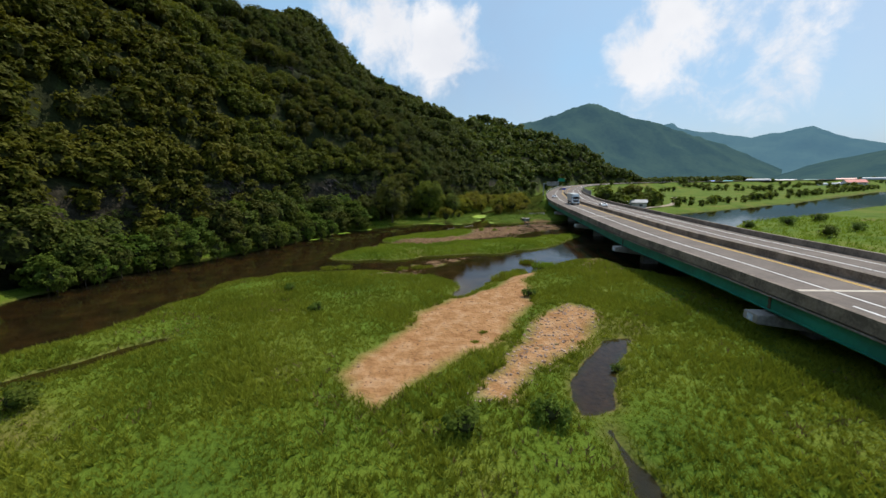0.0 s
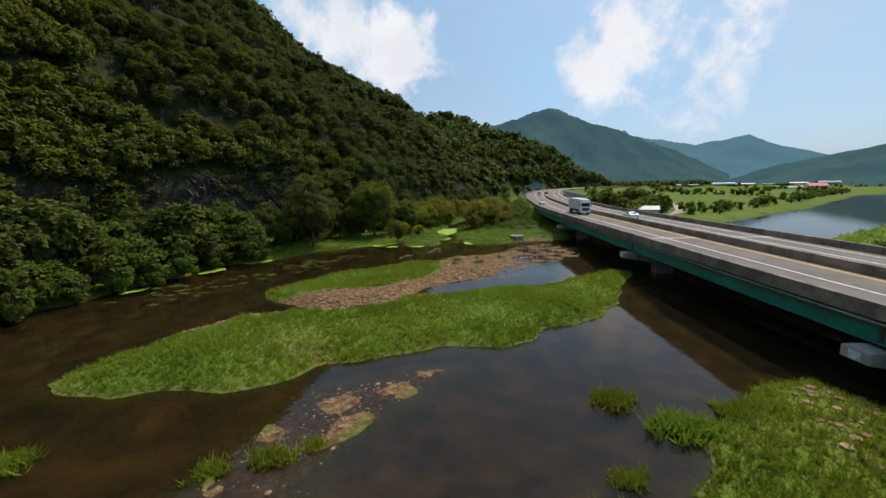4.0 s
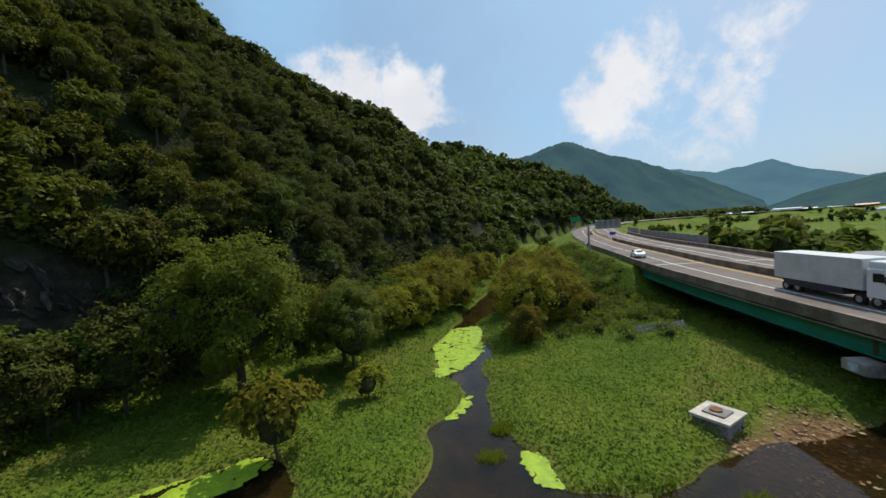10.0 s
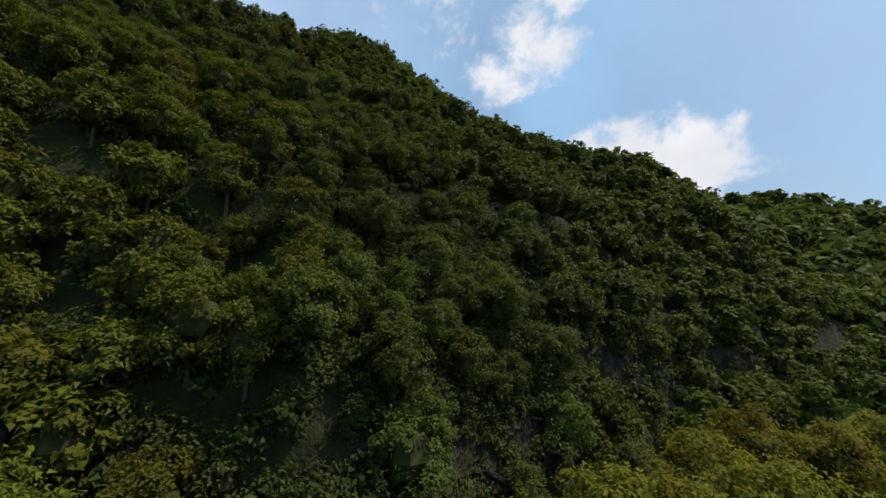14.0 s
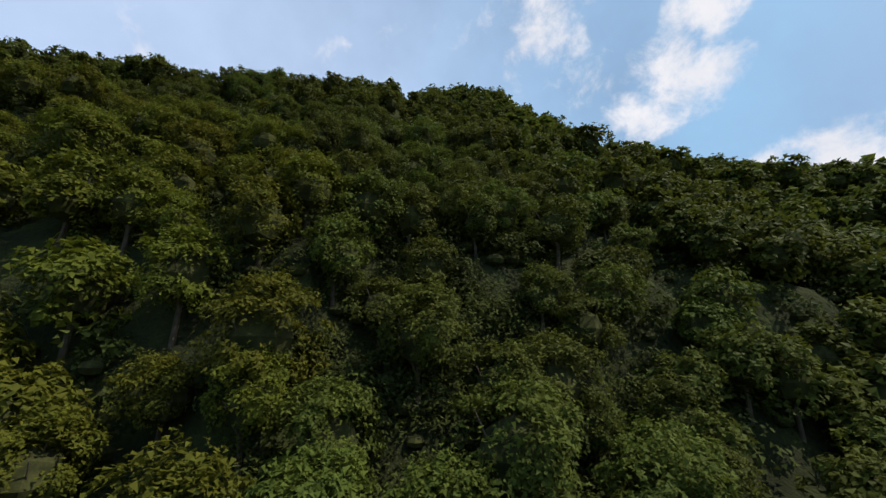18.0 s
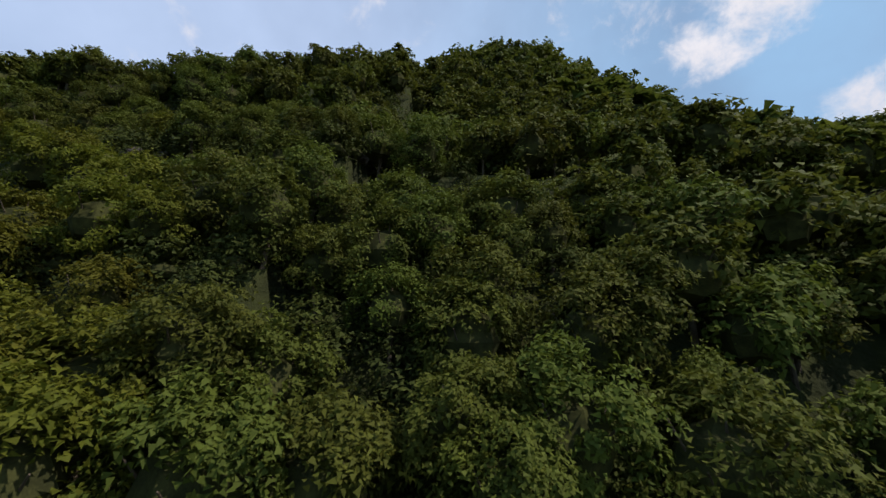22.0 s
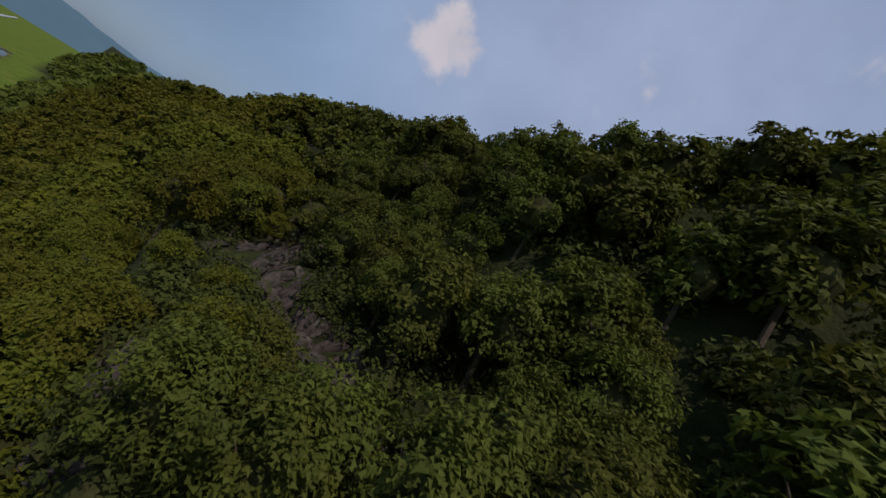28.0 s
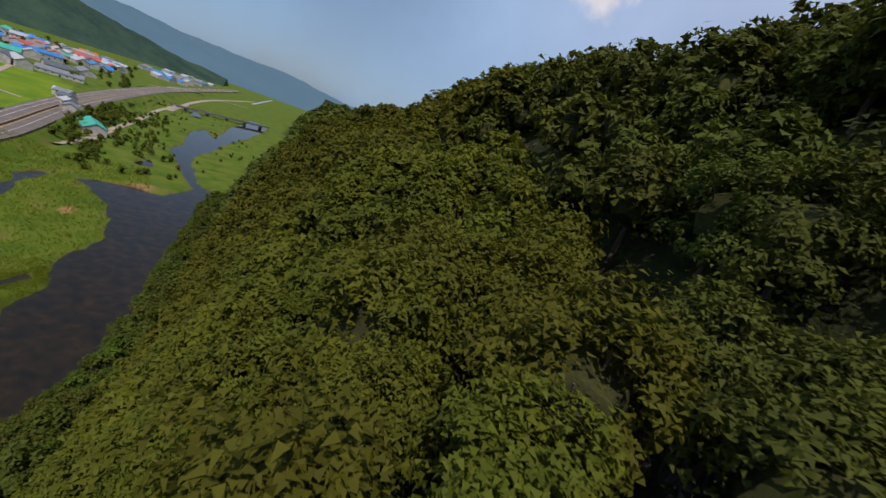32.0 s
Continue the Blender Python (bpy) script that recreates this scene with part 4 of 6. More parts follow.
for ok, kinds in ((clear & ~by_lane, UNDER), (clear & by_lane, UNDER_FINE)):
    forest("understory", np.c_[ax, ay, np.full(len(ax), 2.1)][ok], az_[ok], kinds, M_LEAF_GAP_SHADE, "low leafy undergrowth between the hillside oaks", lift=0.0, scale=(0.7, 1.4))
ax, ay = rng.uniform(-62, 40, 26000), rng.uniform(60, 235, 26000)
az_, as_, aq_ = ground_height(ax, ay)
ok = (aq_ > 1.0) & (aq_ < 10.5) & (seg_dist(ax, ay, ROCK_LOW)[0] > 1.0 + 1.3 * lumps(ax, ay, 5, 1.0))
pick = np.flatnonzero(ok)[:620]
forest("cliff_shrubs", np.c_[ax, ay, np.full(len(ax), 1.9)][pick], az_[pick], UNDER, M_LEAF_GAP_SHADE, "dark shrubs and creepers clinging to the rock face", lift=-0.2, scale=(0.7, 1.3))


# ---- rock faces on the hill ----
def rock_block(seed):
    r = random.Random(seed)
    bm = bmesh.new()
    bmesh.ops.create_icosphere(bm, subdivisions=2, radius=1.0)
    for _ in range(12):
        c = Vector((r.gauss(0, 1), r.gauss(0, 1), r.gauss(0, 1))).normalized()
        lim = r.uniform(0.35, 0.7)
        for v in bm.verts:
            over = v.co.dot(c) - lim
            if over > 0:
                v.co -= c * over
    for v in bm.verts:
        v.co += 0.04 * Vector((r.gauss(0, 1), r.gauss(0, 1), r.gauss(0, 1)))
    me = bpy.data.meshes.new("rock_block")
    bm.to_mesh(me)
    bm.free()
    me.materials.append(M_ROCK)
    return me


BLOCKS = [rock_block(k) for k in range(9)]


def outcrop(seed, n, x, y, along, across, label):
    """Angular slabs of one dip, crowded on the slope as one fractured face."""
    r = random.Random(seed)
    t = tagged(new("rock_outcrop"), label, "rock", "rock faces on the hill")
    z0 = land(x, y)
    t.matrix_basis = pose(x, y, z0)
    a = radians(55)
    u, w = np.array([(r.gauss(0, 0.42) * along, r.gauss(0, 0.30) * across) for i in range(n)]).T
    bx, by = x + u * math.cos(a) - w * math.sin(a), y + u * math.sin(a) + w * math.cos(a)
    bz = ground_height(bx, by)[0]
    for i in range(n):
        ob = new("rock_block", r.choice(BLOCKS))
        ob.parent = t
        k = r.uniform(0.35, 1.0) * (1.0 if i % 8 else 1.6)
        lie = Vector((0.80 + r.gauss(0, 0.22), -0.52 + r.gauss(0, 0.22), 0.75 + r.gauss(0, 0.25))).to_track_quat('Z', 'Y').to_matrix().to_4x4()
        ob.matrix_local = Matrix.Translation((bx[i] - x, by[i] - y, bz[i] - z0 + r.uniform(-0.15, 0.25) * k)) @ lie @ pose(0, 0, 0, 0, 0, r.gauss(20, 18)) @ Matrix.Diagonal((k * r.uniform(0.28, 0.6), k * r.uniform(0.9, 1.9), k * r.uniform(0.4, 0.75), 1))
    return t


FACES = [(-82.7, 120.4, 6, 3), (-76, 131, 5, 3), (-71, 139, 6, 4), (-67.2, 144.5, 7, 4), (-62.5, 149.2, 7, 5), (-55.5, 155.5, 7, 5), (-51.8, 161.5, 7, 5), (-49.6, 167.5, 7, 5), (-46, 173, 6, 5), (-42, 179, 5, 4), (-44, 164, 6, 4),
         (-37, 125.3, 6, 3), (-31.5, 131.5, 7, 3), (-25.5, 138.5, 8, 3), (-20, 144.5, 8, 3), (-13.5, 151.5, 7, 3), (0, 172.5, 5, 3), (-30, 193, 5, 3), (-53, 97, 6, 4), (-62, 89, 6, 4)]
for i, (x, y, u, w) in enumerate(FACES):
    outcrop(i, 60, x, y, u, w * 0.75, "fractured grey-brown rock face among the trees on the slope")

# ---- riverside trees ----
def tree_kind(seed, wide, high, lobes, leaves, size, mat, r=0.25, slim=0.5, lift=0.07):
    v, f = crown(seed, wide, high * (1 - lift), lobes, leaves, size, slim=slim, three=True)
    return with_shade_core(np_mesh("crown", v + np.array([0, 0, high * lift]), f, mat), faces=48), trunk(seed, high * 0.85, wide, r)


M_LEAF_ROUND = material("olive_leaves", (0.168, 0.176, 0.018), (0.102, 0.116, 0.014), 0.2, per_piece=0.45, leafy=0.55, rough=0.7, spec=0.12)
M_LEAF_WILLOW = material("willow_leaves", (0.165, 0.180, 0.022), (0.100, 0.120, 0.018), 0.3, per_piece=0.4, leafy=0.55, rough=0.6, spec=0.2)
KINDS = {
    "round": tree_kind(401, 7.2, 14.8, 150, 30000, 0.25, M_LEAF_ROUND, 0.4, 0.75),
    "willow": tree_kind(402, 6.2, 16.0, 120, 22000, 0.25, M_LEAF_WILLOW, 0.3, 0.6, 0.03),
    "gold_a": tree_kind(403, 4.4, 7.6, 64, 5200, 0.31, M_LEAF_GOLD, 0.2, 0.7, lift=0.1),
    "gold_b": tree_kind(404, 4.8, 8.8, 70, 5900, 0.31, M_LEAF_GOLD, 0.2, 0.7, lift=0.1),
    "bank_a": tree_kind(405, 4.2, 9.4, 52, 1500, 0.58, M_LEAF_FRESH, 0.2, 0.85, lift=0.06),
    "bank_b": tree_kind(406, 4.5, 10.4, 54, 1600, 0.58, M_LEAF, 0.2, 0.85, lift=0.06),
    "foot_a": tree_kind(409, 4.2, 9.4, 60, 4200, 0.35, M_LEAF_FRESH, 0.2, 0.7, lift=0.06),
    "foot_b": tree_kind(410, 4.5, 10.4, 64, 4500, 0.35, M_LEAF, 0.2, 0.7, lift=0.06),
    "bush": tree_kind(407, 1.9, 3.0, 18, 1100, 0.26, M_LEAF_GOLD, 0.08, 0.8, lift=0.04),
    "shrub": tree_kind(408, 1.5, 1.9, 16, 700, 0.24, M_LEAF_FRESH, 0.05, 0.8, lift=0.0),
}
WORDS = {
    "round": ("tree", "broad round yellow-green tree on the grassy river bank", "riverside trees"),
    "willow": ("willow_tree", "tall slim green willow at the water's edge", "riverside trees"),
    "gold_a": ("tree", "rounded yellow-green tree beside the narrow side channel", "trees by the side channel"),
    "gold_b": ("tree", "rounded yellow-green tree beside the narrow side channel", "trees by the side channel"),
    "bank_a": ("tree", "leafy green tree at the foot of the hill", "trees on the river bank"),
    "bank_b": ("tree", "dark green tree at the foot of the hill", "trees on the river bank"),
    "foot_a": ("tree", "leafy green tree below the rock face", "trees on the river bank"),
    "foot_b": ("tree", "dark green tree below the rock face", "trees on the river bank"),
    "bush": ("bush", "small yellow-green bush on the grassy bank", "bushes on the bank"),
    "shrub": ("bush", "low green shrub in the meadow", "shrubs in the meadow"),
}
made_trees = {}


def plant(kind, x, y, scale=1.0, rot=None, tall=1.0):
    rot = rng.uniform(0, 360) if rot is None else rot
    m = pose(x, y, land(x, y) - 0.15, 0, 0, rot)
    if kind not in made_trees:
        name, label, group = WORDS[kind]
        t = tagged(new(name), label, "bush" if name == "bush" else "tree", group)
        part("trunk", KINDS[kind][1], M_BARK, t)
        part("crown", KINDS[kind][0], None, t)
        made_trees[kind] = t
    else:
        t = copy_thing(made_trees[kind], m)
    t.matrix_basis = m @ Matrix.Diagonal((scale, scale, scale * tall, 1))
    return t


plant("round", -5.5, 144.5, 1.0)
plant("round", 2.0, 150.5, 0.62)
plant("willow", -17.5, 130.2, 1.0)
plant("willow", 3.5, 147.5, 0.6)
plant("bush", 0.8, 135.5, 1.45, tall=1.3)
plant("bush", 5.5, 141.5, 1.0)
plant("bush", -22, 137, 1.3)
for x, y, k, s in ((9.5, 163, "gold_a", 0.95), (6, 158, "gold_b", 0.8), (13, 172, "gold_b", 1.0), (8, 174, "gold_a", 1.05), (17, 183, "gold_a", 1.0), (12, 184, "gold_b", 0.95), (22, 197, "gold_a", 1.0),
                   (16, 194, "gold_b", 1.0), (27, 208, "gold_a", 0.9), (23, 157, "gold_b", 0.9), (28, 160, "gold_a", 0.95), (24, 166, "gold_a", 0.95), (30, 169, "gold_b", 0.95), (28, 178, "gold_a", 1.0),
                   (34, 182, "gold_b", 0.95), (33, 191, "gold_a", 1.0), (39, 200, "gold_b", 0.9), (38, 212, "gold_a", 0.95), (21.5, 152, "gold_a", 0.6), (33, 162, "bush", 1.2), (36, 173, "bush", 1.3), (44, 208, "bank_a", 0.8), (11.5, 167, "gold_b", 0.85), (4.5, 163.5, "gold_a", 0.75), (17, 175, "gold_a", 0.7), (25.5, 172, "gold_b", 0.9), (15.5, 199, "gold_a", 0.9), (32, 197, "gold_b", 0.8), (40, 188, "gold_a", 0.8)):
    plant(k, x, y, s)
# belt of trees along the western bank
bank = spline([(-84, -60, 0), (-70, 0, 0), (-58.5, 46, 0), (-55, 62, 0), (-50, 73, 0), (-43, 86, 0), (-36, 104, 0), (-31, 116, 0), (-27, 121, 0)], 4.0)
for i, (x, y, _) in enumerate(bank):
    for back, sc in ((rng.uniform(-3.4, -2.4), 0.5), (rng.uniform(-1.6, -0.4), 0.72), (rng.uniform(2.4, 4.0), 1.0)):
        if rng.random() < 0.93:
            plant("bank_a" if rng.random() < 0.6 else "bank_b", x - back * 0.9, y + back * 0.45 + rng.uniform(-1, 1), sc * rng.uniform(0.75, 1.2), tall=rng.uniform(0.85, 1.1))
# trees at the cliff foot behind the meadow
for x, y, k, s in ((-33, 122, "foot_a", 0.8), (-29, 126.5, "foot_b", 0.75), (-24.5, 131.5, "foot_a", 0.7), (-17, 139.5, "foot_b", 0.75), (-14, 143, "foot_b", 0.9), (-9, 151, "foot_b", 0.8), (-3, 156, "foot_a", 0.8), (1, 162, "foot_b", 0.75), (5, 168, "foot_a", 0.8), (8, 180, "foot_b", 0.8), (-20, 140, "foot_a", 0.85), (-27, 131, "foot_b", 0.9),
                   (12, 200, "bank_a", 0.9), (18, 206, "bank_b", 0.9), (24, 216, "bank_a", 0.9), (32, 224, "bank_b", 0.9), (40, 232, "bank_a", 0.9), (49, 226, "bank_a", 0.7), (56, 248, "bank_b", 0.8)):
    plant(k, x, y, s)
for i, (x, y, _) in enumerate(spline([(-47, 92, 0), (-41.5, 106, 0), (-37, 117, 0), (-30, 125.5, 0), (-23, 134, 0), (-16, 142, 0)], 3.6)):
    plant("foot_a" if i % 3 == 0 else "foot_b", x + rng.uniform(-1.2, 1.2), y + rng.uniform(-1.2, 1.2), rng.uniform(0.7, 1.0), tall=rng.uniform(0.9, 1.2))
# behind the bridge, along the far bank and among the village, joined
far_spots = []
for i in range(46):
    x = 66 + rng.uniform(0, 34) + i * 0.4
    far_spots.append((x, 160 + (x - 66) * 0.55 + rng.uniform(4, 34), rng.uniform(2.2, 5.0)))
for i in range(420):
    row = i % 14
    a_, d_ = radians(22 + (row * 11) % 25 + rng.uniform(0, 9)), 390 + 38 * row + rng.normal(0, 5)
    far_spots.append((math.sin(a_) * d_, math.cos(a_) * d_, rng.uniform(0.7, 2.8)))
for i in range(110):
    x = 110 + i * 2.6 + rng.uniform(-3, 3)
    far_spots.append((x, 168 + (x - 110) * 0.62 + rng.uniform(3, 24), rng.uniform(0.7, 2.0)))
slope_spots = []
for i in range(420):
    u = rng.random()
    slope_spots.append((40 + 24 * u - rng.uniform(0, 15), 152 + 90 * u + rng.uniform(-3, 3), rng.uniform(0.7, 2.4)))
for i in range(90):
    u = rng.random()
    far_spots.append((-18 - 20 * u + rng.uniform(-9, 6), -125 - 160 * u, rng.uniform(1.2, 3.6)))
for i in range(120):
    far_spots.append((rng.uniform(-40, 150), rng.uniform(-900, -390), rng.uniform(2.5, 6.0)))
for i in range(160):
    far_spots.append((rng.uniform(-75, -25), rng.uniform(-330, -85), rng.uniform(0.7, 2.0)))
for i in range(150):
    far_spots.append((rng.uniform(-150, -35), rng.uniform(-560, -110), rng.uniform(0.25, 0.9)))
far_spots = np.array(far_spots)
fz, fs, _ = ground_height(far_spots[:, 0], far_spots[:, 1])
fr, _, _ = seg_dist(far_spots[:, 0], far_spots[:, 1], ROAD_COARSE)
ok = (fs > 0.5) & (fr > 13)
forest("valley_trees", far_spots[ok], fz[ok], FAR, M_LEAF_FRESH, "scattered green trees and hedges across the valley", lift=0.6)
slope_spots = np.array(slope_spots)
ez, es, _ = ground_height(slope_spots[:, 0], slope_spots[:, 1])
er, _, _ = seg_dist(slope_spots[:, 0], slope_spots[:, 1], ROAD_COARSE)
ok = (es > 0.5) & (er > 12.5)
forest("embankment_bushes", slope_spots[ok], ez[ok], UNDER, M_LEAF_FRESH, "low green bushes on the highway embankment", lift=0.0, scale=(0.6, 1.1))
plant("round", 96, 196, 0.75)
for x, y, s in ((10, 44, 0.6), (13, 27, 0.35), (6, 20, 0.8), (1, 19, 0.8),
                (70, 110, 1.2), (80, 100, 1.2), (95, 105, 1.4), (110, 112, 1.4), (60, 70, 1.2), (85, 84, 1.4), (100, 92, 1.2), (64, 40, 1.2), (-27, 22, 0.9), (-14, 40, 0.6), (-20, 48, 0.6)):
    plant("shrub", x, y, s)


# ---- meadow grass ----
M_LEAF_CREEPER = material("creeper_leaves", (0.135, 0.205, 0.020), (0.090, 0.148, 0.015), 0.25, per_piece=0.2, leafy=0.3, rough=0.7, spec=0.12)


def stuff(name, V, F, mat, label, category):
    return tagged(new(name, np_mesh(name, V, F, mat)), label, category, kind="stuff")


def blades(at, size, count, lean=0.45, slim=0.12):
    n = len(at)
    base = np.repeat(at, count, 0) + np.c_[rng.normal(0, 0.16, (n * count, 2)), np.zeros(n * count)] * size[:, None].repeat(count, 0)
    tip = np.c_[rng.normal(0, lean, (n * count, 2)), np.ones(n * count)]
    tip = unit(tip) * (size.repeat(count) * rng.uniform(0.6, 1.2, n * count))[:, None]
    side = unit(np.cross(tip, rng.normal(0, 1, tip.shape))) * (size.repeat(count) * slim)[:, None]
    bow = np.c_[tip[:, :2] * 0.25, np.zeros(len(tip))]
    v = np.stack([base - side * 0.7, base + side * 0.7, base + tip + bow], 1).reshape(-1, 3)
    return v, np.arange(len(v)).reshape(-1, 3)


def scatter(n, lo_x, hi_x, lo_y, hi_y):
    x, y = rng.uniform(lo_x, hi_x, n), rng.uniform(lo_y, hi_y, n)
    z, s, q = ground_height(x, y)
    bare = np.maximum.reduce([signed(x, y, p) for p in (SAND_FAR, SAND_NEAR, BEACH, BEACH_SOUTH, BEACH_NORTH, SHOAL, SHOAL_NORTH)]) > -0.25 + 0.7 * lumps(x, y, 1.3, 3.0)
    r, _, _ = seg_dist(x, y, ROAD_COARSE)
    ok = (s > 0.06) & (q < 2.0) & ~bare & ((r > 11.5) | ((y < BRIDGE_TO) & (r > 3)))
    return np.c_[x, y, z][ok], s[ok]


at, s = scatter(72000, -40, 42, 14, 68)
size = rng.uniform(0.30, 0.72, len(at)) * (0.8 + 0.45 * lumps(at[:, 0], at[:, 1], 4.0, 1.0))
stuff("meadow_grass", *blades(at, size, 5), M_GRASS, "tall green reed grass on the river flats", "grass")
at, s = scatter(64000, -26, 40, 68, 130)
size = rng.uniform(0.30, 0.68, len(at)) * (0.8 + 0.45 * lumps(at[:, 0], at[:, 1], 3.0, 1.0))
stuff("island_grass", *blades(at, size, 5), M_GRASS, "green reed grass on the river islands", "grass")
at, s = scatter(300000, -34, 62, 118, 225)
lift = 0.25 + 0.22 * lumps(at[:, 0], at[:, 1], 1.2, 2.0) + rng.uniform(-0.1, 0.15, len(at))
at[:, 2] += np.maximum(lift, 0.02)
stuff("bank_plants", *leaf_quads(rng, at, unit(rng.normal(0, 0.45, (len(at), 3)) + np.array([0, 0, 1.0])), 0.19, slim=0.8, three=True), M_LEAF_CREEPER, "leafy green creepers covering the river bank", "plants")
at, s = scatter(9000, -40, 42, 14, 130)
dry = lumps(at[:, 0], at[:, 1], 5.5, 6.0) > 0.25
size = rng.uniform(0.25, 0.55, len(at))
stuff("dry_grass", *blades(at[dry], size[dry], 5), M_DRY, "brown dry grass between the green reeds", "grass")
at, s = scatter(9000, 42, 130, -30, 130)
size = rng.uniform(0.5, 1.1, len(at))
stuff("field_grass", *blades(at, size, 4), M_GRASS, "green meadow grass beyond the bridge", "grass")
at, s = scatter(7000, -60, 0, -110, 14)
size = rng.uniform(0.6, 1.2, len(at))
stuff("island_reeds", *blades(at, size, 4), M_GRASS, "green reeds on the long river island", "grass")


# ---- stones ----
def stone_mesh(seed):
    bm = bmesh.new()
    bmesh.ops.create_icosphere(bm, subdivisions=1, radius=1.0)
    r = random.Random(seed)
    for v in bm.verts:
        v.co *= r.uniform(0.75, 1.15)
        v.co.z *= 0.6
    me = bpy.data.meshes.new("stone")
    bm.to_mesh(me)
    bm.free()
    me.materials.append(M_STONE)
    return me


STONES = [stone_mesh(k) for k in range(6)]


def stone_arrays(me):
    v = np.empty(len(me.vertices) * 3, np.float32)
    me.vertices.foreach_get("co", v)
    f = np.array([p.vertices[:] for p in me.polygons])
    return v.reshape(-1, 3), f


STONE_ARRAYS = [stone_arrays(m) for m in STONES]


def pebbles(name, poly, n, lo, hi, label, big=0, under_water=-0.35, mat=None):
    mat = mat or M_STONE
    p = np.array(poly)
    x, y = rng.uniform(p[:, 0].min() - 1.5, p[:, 0].max() + 1.5, n), rng.uniform(p[:, 1].min() - 1.5, p[:, 1].max() + 1.5, n)
    z, s, q = ground_height(x, y)
    ok = (signed(x, y, poly) > -1.0 + 1.2 * rng.random(n)) & (z > under_water)
    x, y, z = x[ok], y[ok], z[ok]
    V, F, k = [], [], 0
    rad = lo + (hi - lo) * rng.random(len(x)) ** 3
    for i in range(len(x)):
        v, f = STONE_ARRAYS[i % 6]
        a = rng.uniform(0, 6.28)
        w = v * rad[i]
        V.append(np.c_[w[:, 0] * math.cos(a) - w[:, 1] * math.sin(a) + x[i], w[:, 0] * math.sin(a) + w[:, 1] * math.cos(a) + y[i], w[:, 2] + z[i] + rad[i] * 0.2])
        F.append(f + k)
        k += len(v)
    bar_ = tagged(new(name), label, "gravel bar")
    ob = part("gravel", np_mesh("gravel", np.concatenate(V), np.concatenate(F), mat), mat, bar_)
    tagged(ob, kind="stuff")
    pick = rng.permutation(len(x))[:big]
    for i in pick:
        ob = new("stone", STONES[i % 6])
        ob.parent = bar_
        r = hi * rng.uniform(0.9, 1.7)
        ob.matrix_local = pose(x[i], y[i], z[i] + 0.15 * r, 0, 0, rng.uniform(0, 360)) @ Matrix.Diagonal((r, r, r, 1))
    return bar_


pebbles("gravel_bar", BEACH, 9500, 0.05, 0.16, "pale brown gravel beach along the grassy island", 140)
pebbles("gravel_bar", BEACH_SOUTH, 2500, 0.04, 0.15, "pale brown gravel edge of the grassy island", 60)
pebbles("gravel_bar", SAND_NEAR, 3600, 0.04, 0.14, "pale pebble bar in the meadow", 40, mat=M_PEBBLE)
pebbles("gravel_bar", SAND_FAR, 3000, 0.025, 0.085, "reddish sand bar strewn with pebbles", 30)
pebbles("gravel_bar", SHOAL, 3200, 0.04, 0.12, "stony shoal under shallow water", 20, -1.2)
pebbles("gravel_bar", SHOAL_NORTH, 3600, 0.05, 0.15, "stony shoal under shallow brown water", 90, -1.2)
pebbles("gravel_bar", BEACH_NORTH, 2600, 0.04, 0.13, "brown gravel bank below the bridge", 60)
pebbles("gravel_bar", [(22, 60), (26, 66), (30, 66), (30, 56), (24, 54)], 900, 0.05, 0.2, "gravel beneath the bridge", 30)

# ---- algae and driftwood on the water ----
def patch(name, poly, mat, label, category, z=0.02, seed=0, size=0.45):
    """A ragged floating patch inside the outline, of overlapping leaf-like rafts."""
    r = np.random.default_rng(seed)
    p = np.array(poly, float)
    c, lo, hi = [], p.min(0), p.max(0)
    n = int(40 + 2.6 / size ** 2 * (hi[0] - lo[0]) * (hi[1] - lo[1]))
    x, y = r.uniform(lo[0], hi[0], n), r.uniform(lo[1], hi[1], n)
    ok = signed(x, y, poly) > -0.25
    x, y = x[ok], y[ok]
    k = 9
    V, F = [], []
    for i in range(len(x)):
        rad = r.uniform(0.3, 1.0) * size
        a = np.linspace(0, 2 * math.pi, k, endpoint=False) + r.uniform(0, 1)
        q = rad * r.uniform(0.6, 1.2, k)
        zz = z + 0.0006 * (i % 40)
        V.append(np.c_[x[i] + q * np.cos(a), y[i] + q * np.sin(a), np.full(k, zz)])
        V.append([[x[i], y[i], zz + 0.015]])
        b = i * (k + 1)
        F += [(b + j, b + (j + 1) % k, b + k) for j in range(k)]
    ob = new(name, np_mesh(name, np.concatenate(V), F, mat))
    return tagged(ob, label, category)


for i, poly in enumerate(([(-13, 133), (-7, 135.2), (-4.5, 134.5), (-9, 132)], [(-5, 132.8), (-1.5, 136), (0.3, 135), (-3, 131.6)], [(-6, 136), (-4, 138), (-3, 138), (-5, 135.4)],
                          [(1, 140), (2, 145), (4.5, 148), (5, 146), (3, 141)], [(10.5, 146), (12, 150), (11.5, 157), (13, 163), (18, 164), (16.5, 153), (14, 149)], [(12, 138.5), (14, 142), (13, 142), (11.4, 139.5)],
                          [(16, 131), (16.4, 133.4), (17.2, 132), (17.2, 130.2)], [(3.5, 130.2), (6, 130), (5.5, 129)], [(-27, 117), (-23.5, 119.5), (-22.5, 118.5), (-25.5, 116.2)], [(-31, 110), (-29, 113), (-28, 112), (-30, 109)],
                          [(-2, 130.5), (0.5, 131.2), (0.2, 130)], [(-35, 98), (-33.5, 101), (-33, 100)])):
    patch("algae", poly, M_ALGAE, "bright yellow-green algae floating on the river", "algae", seed=i)
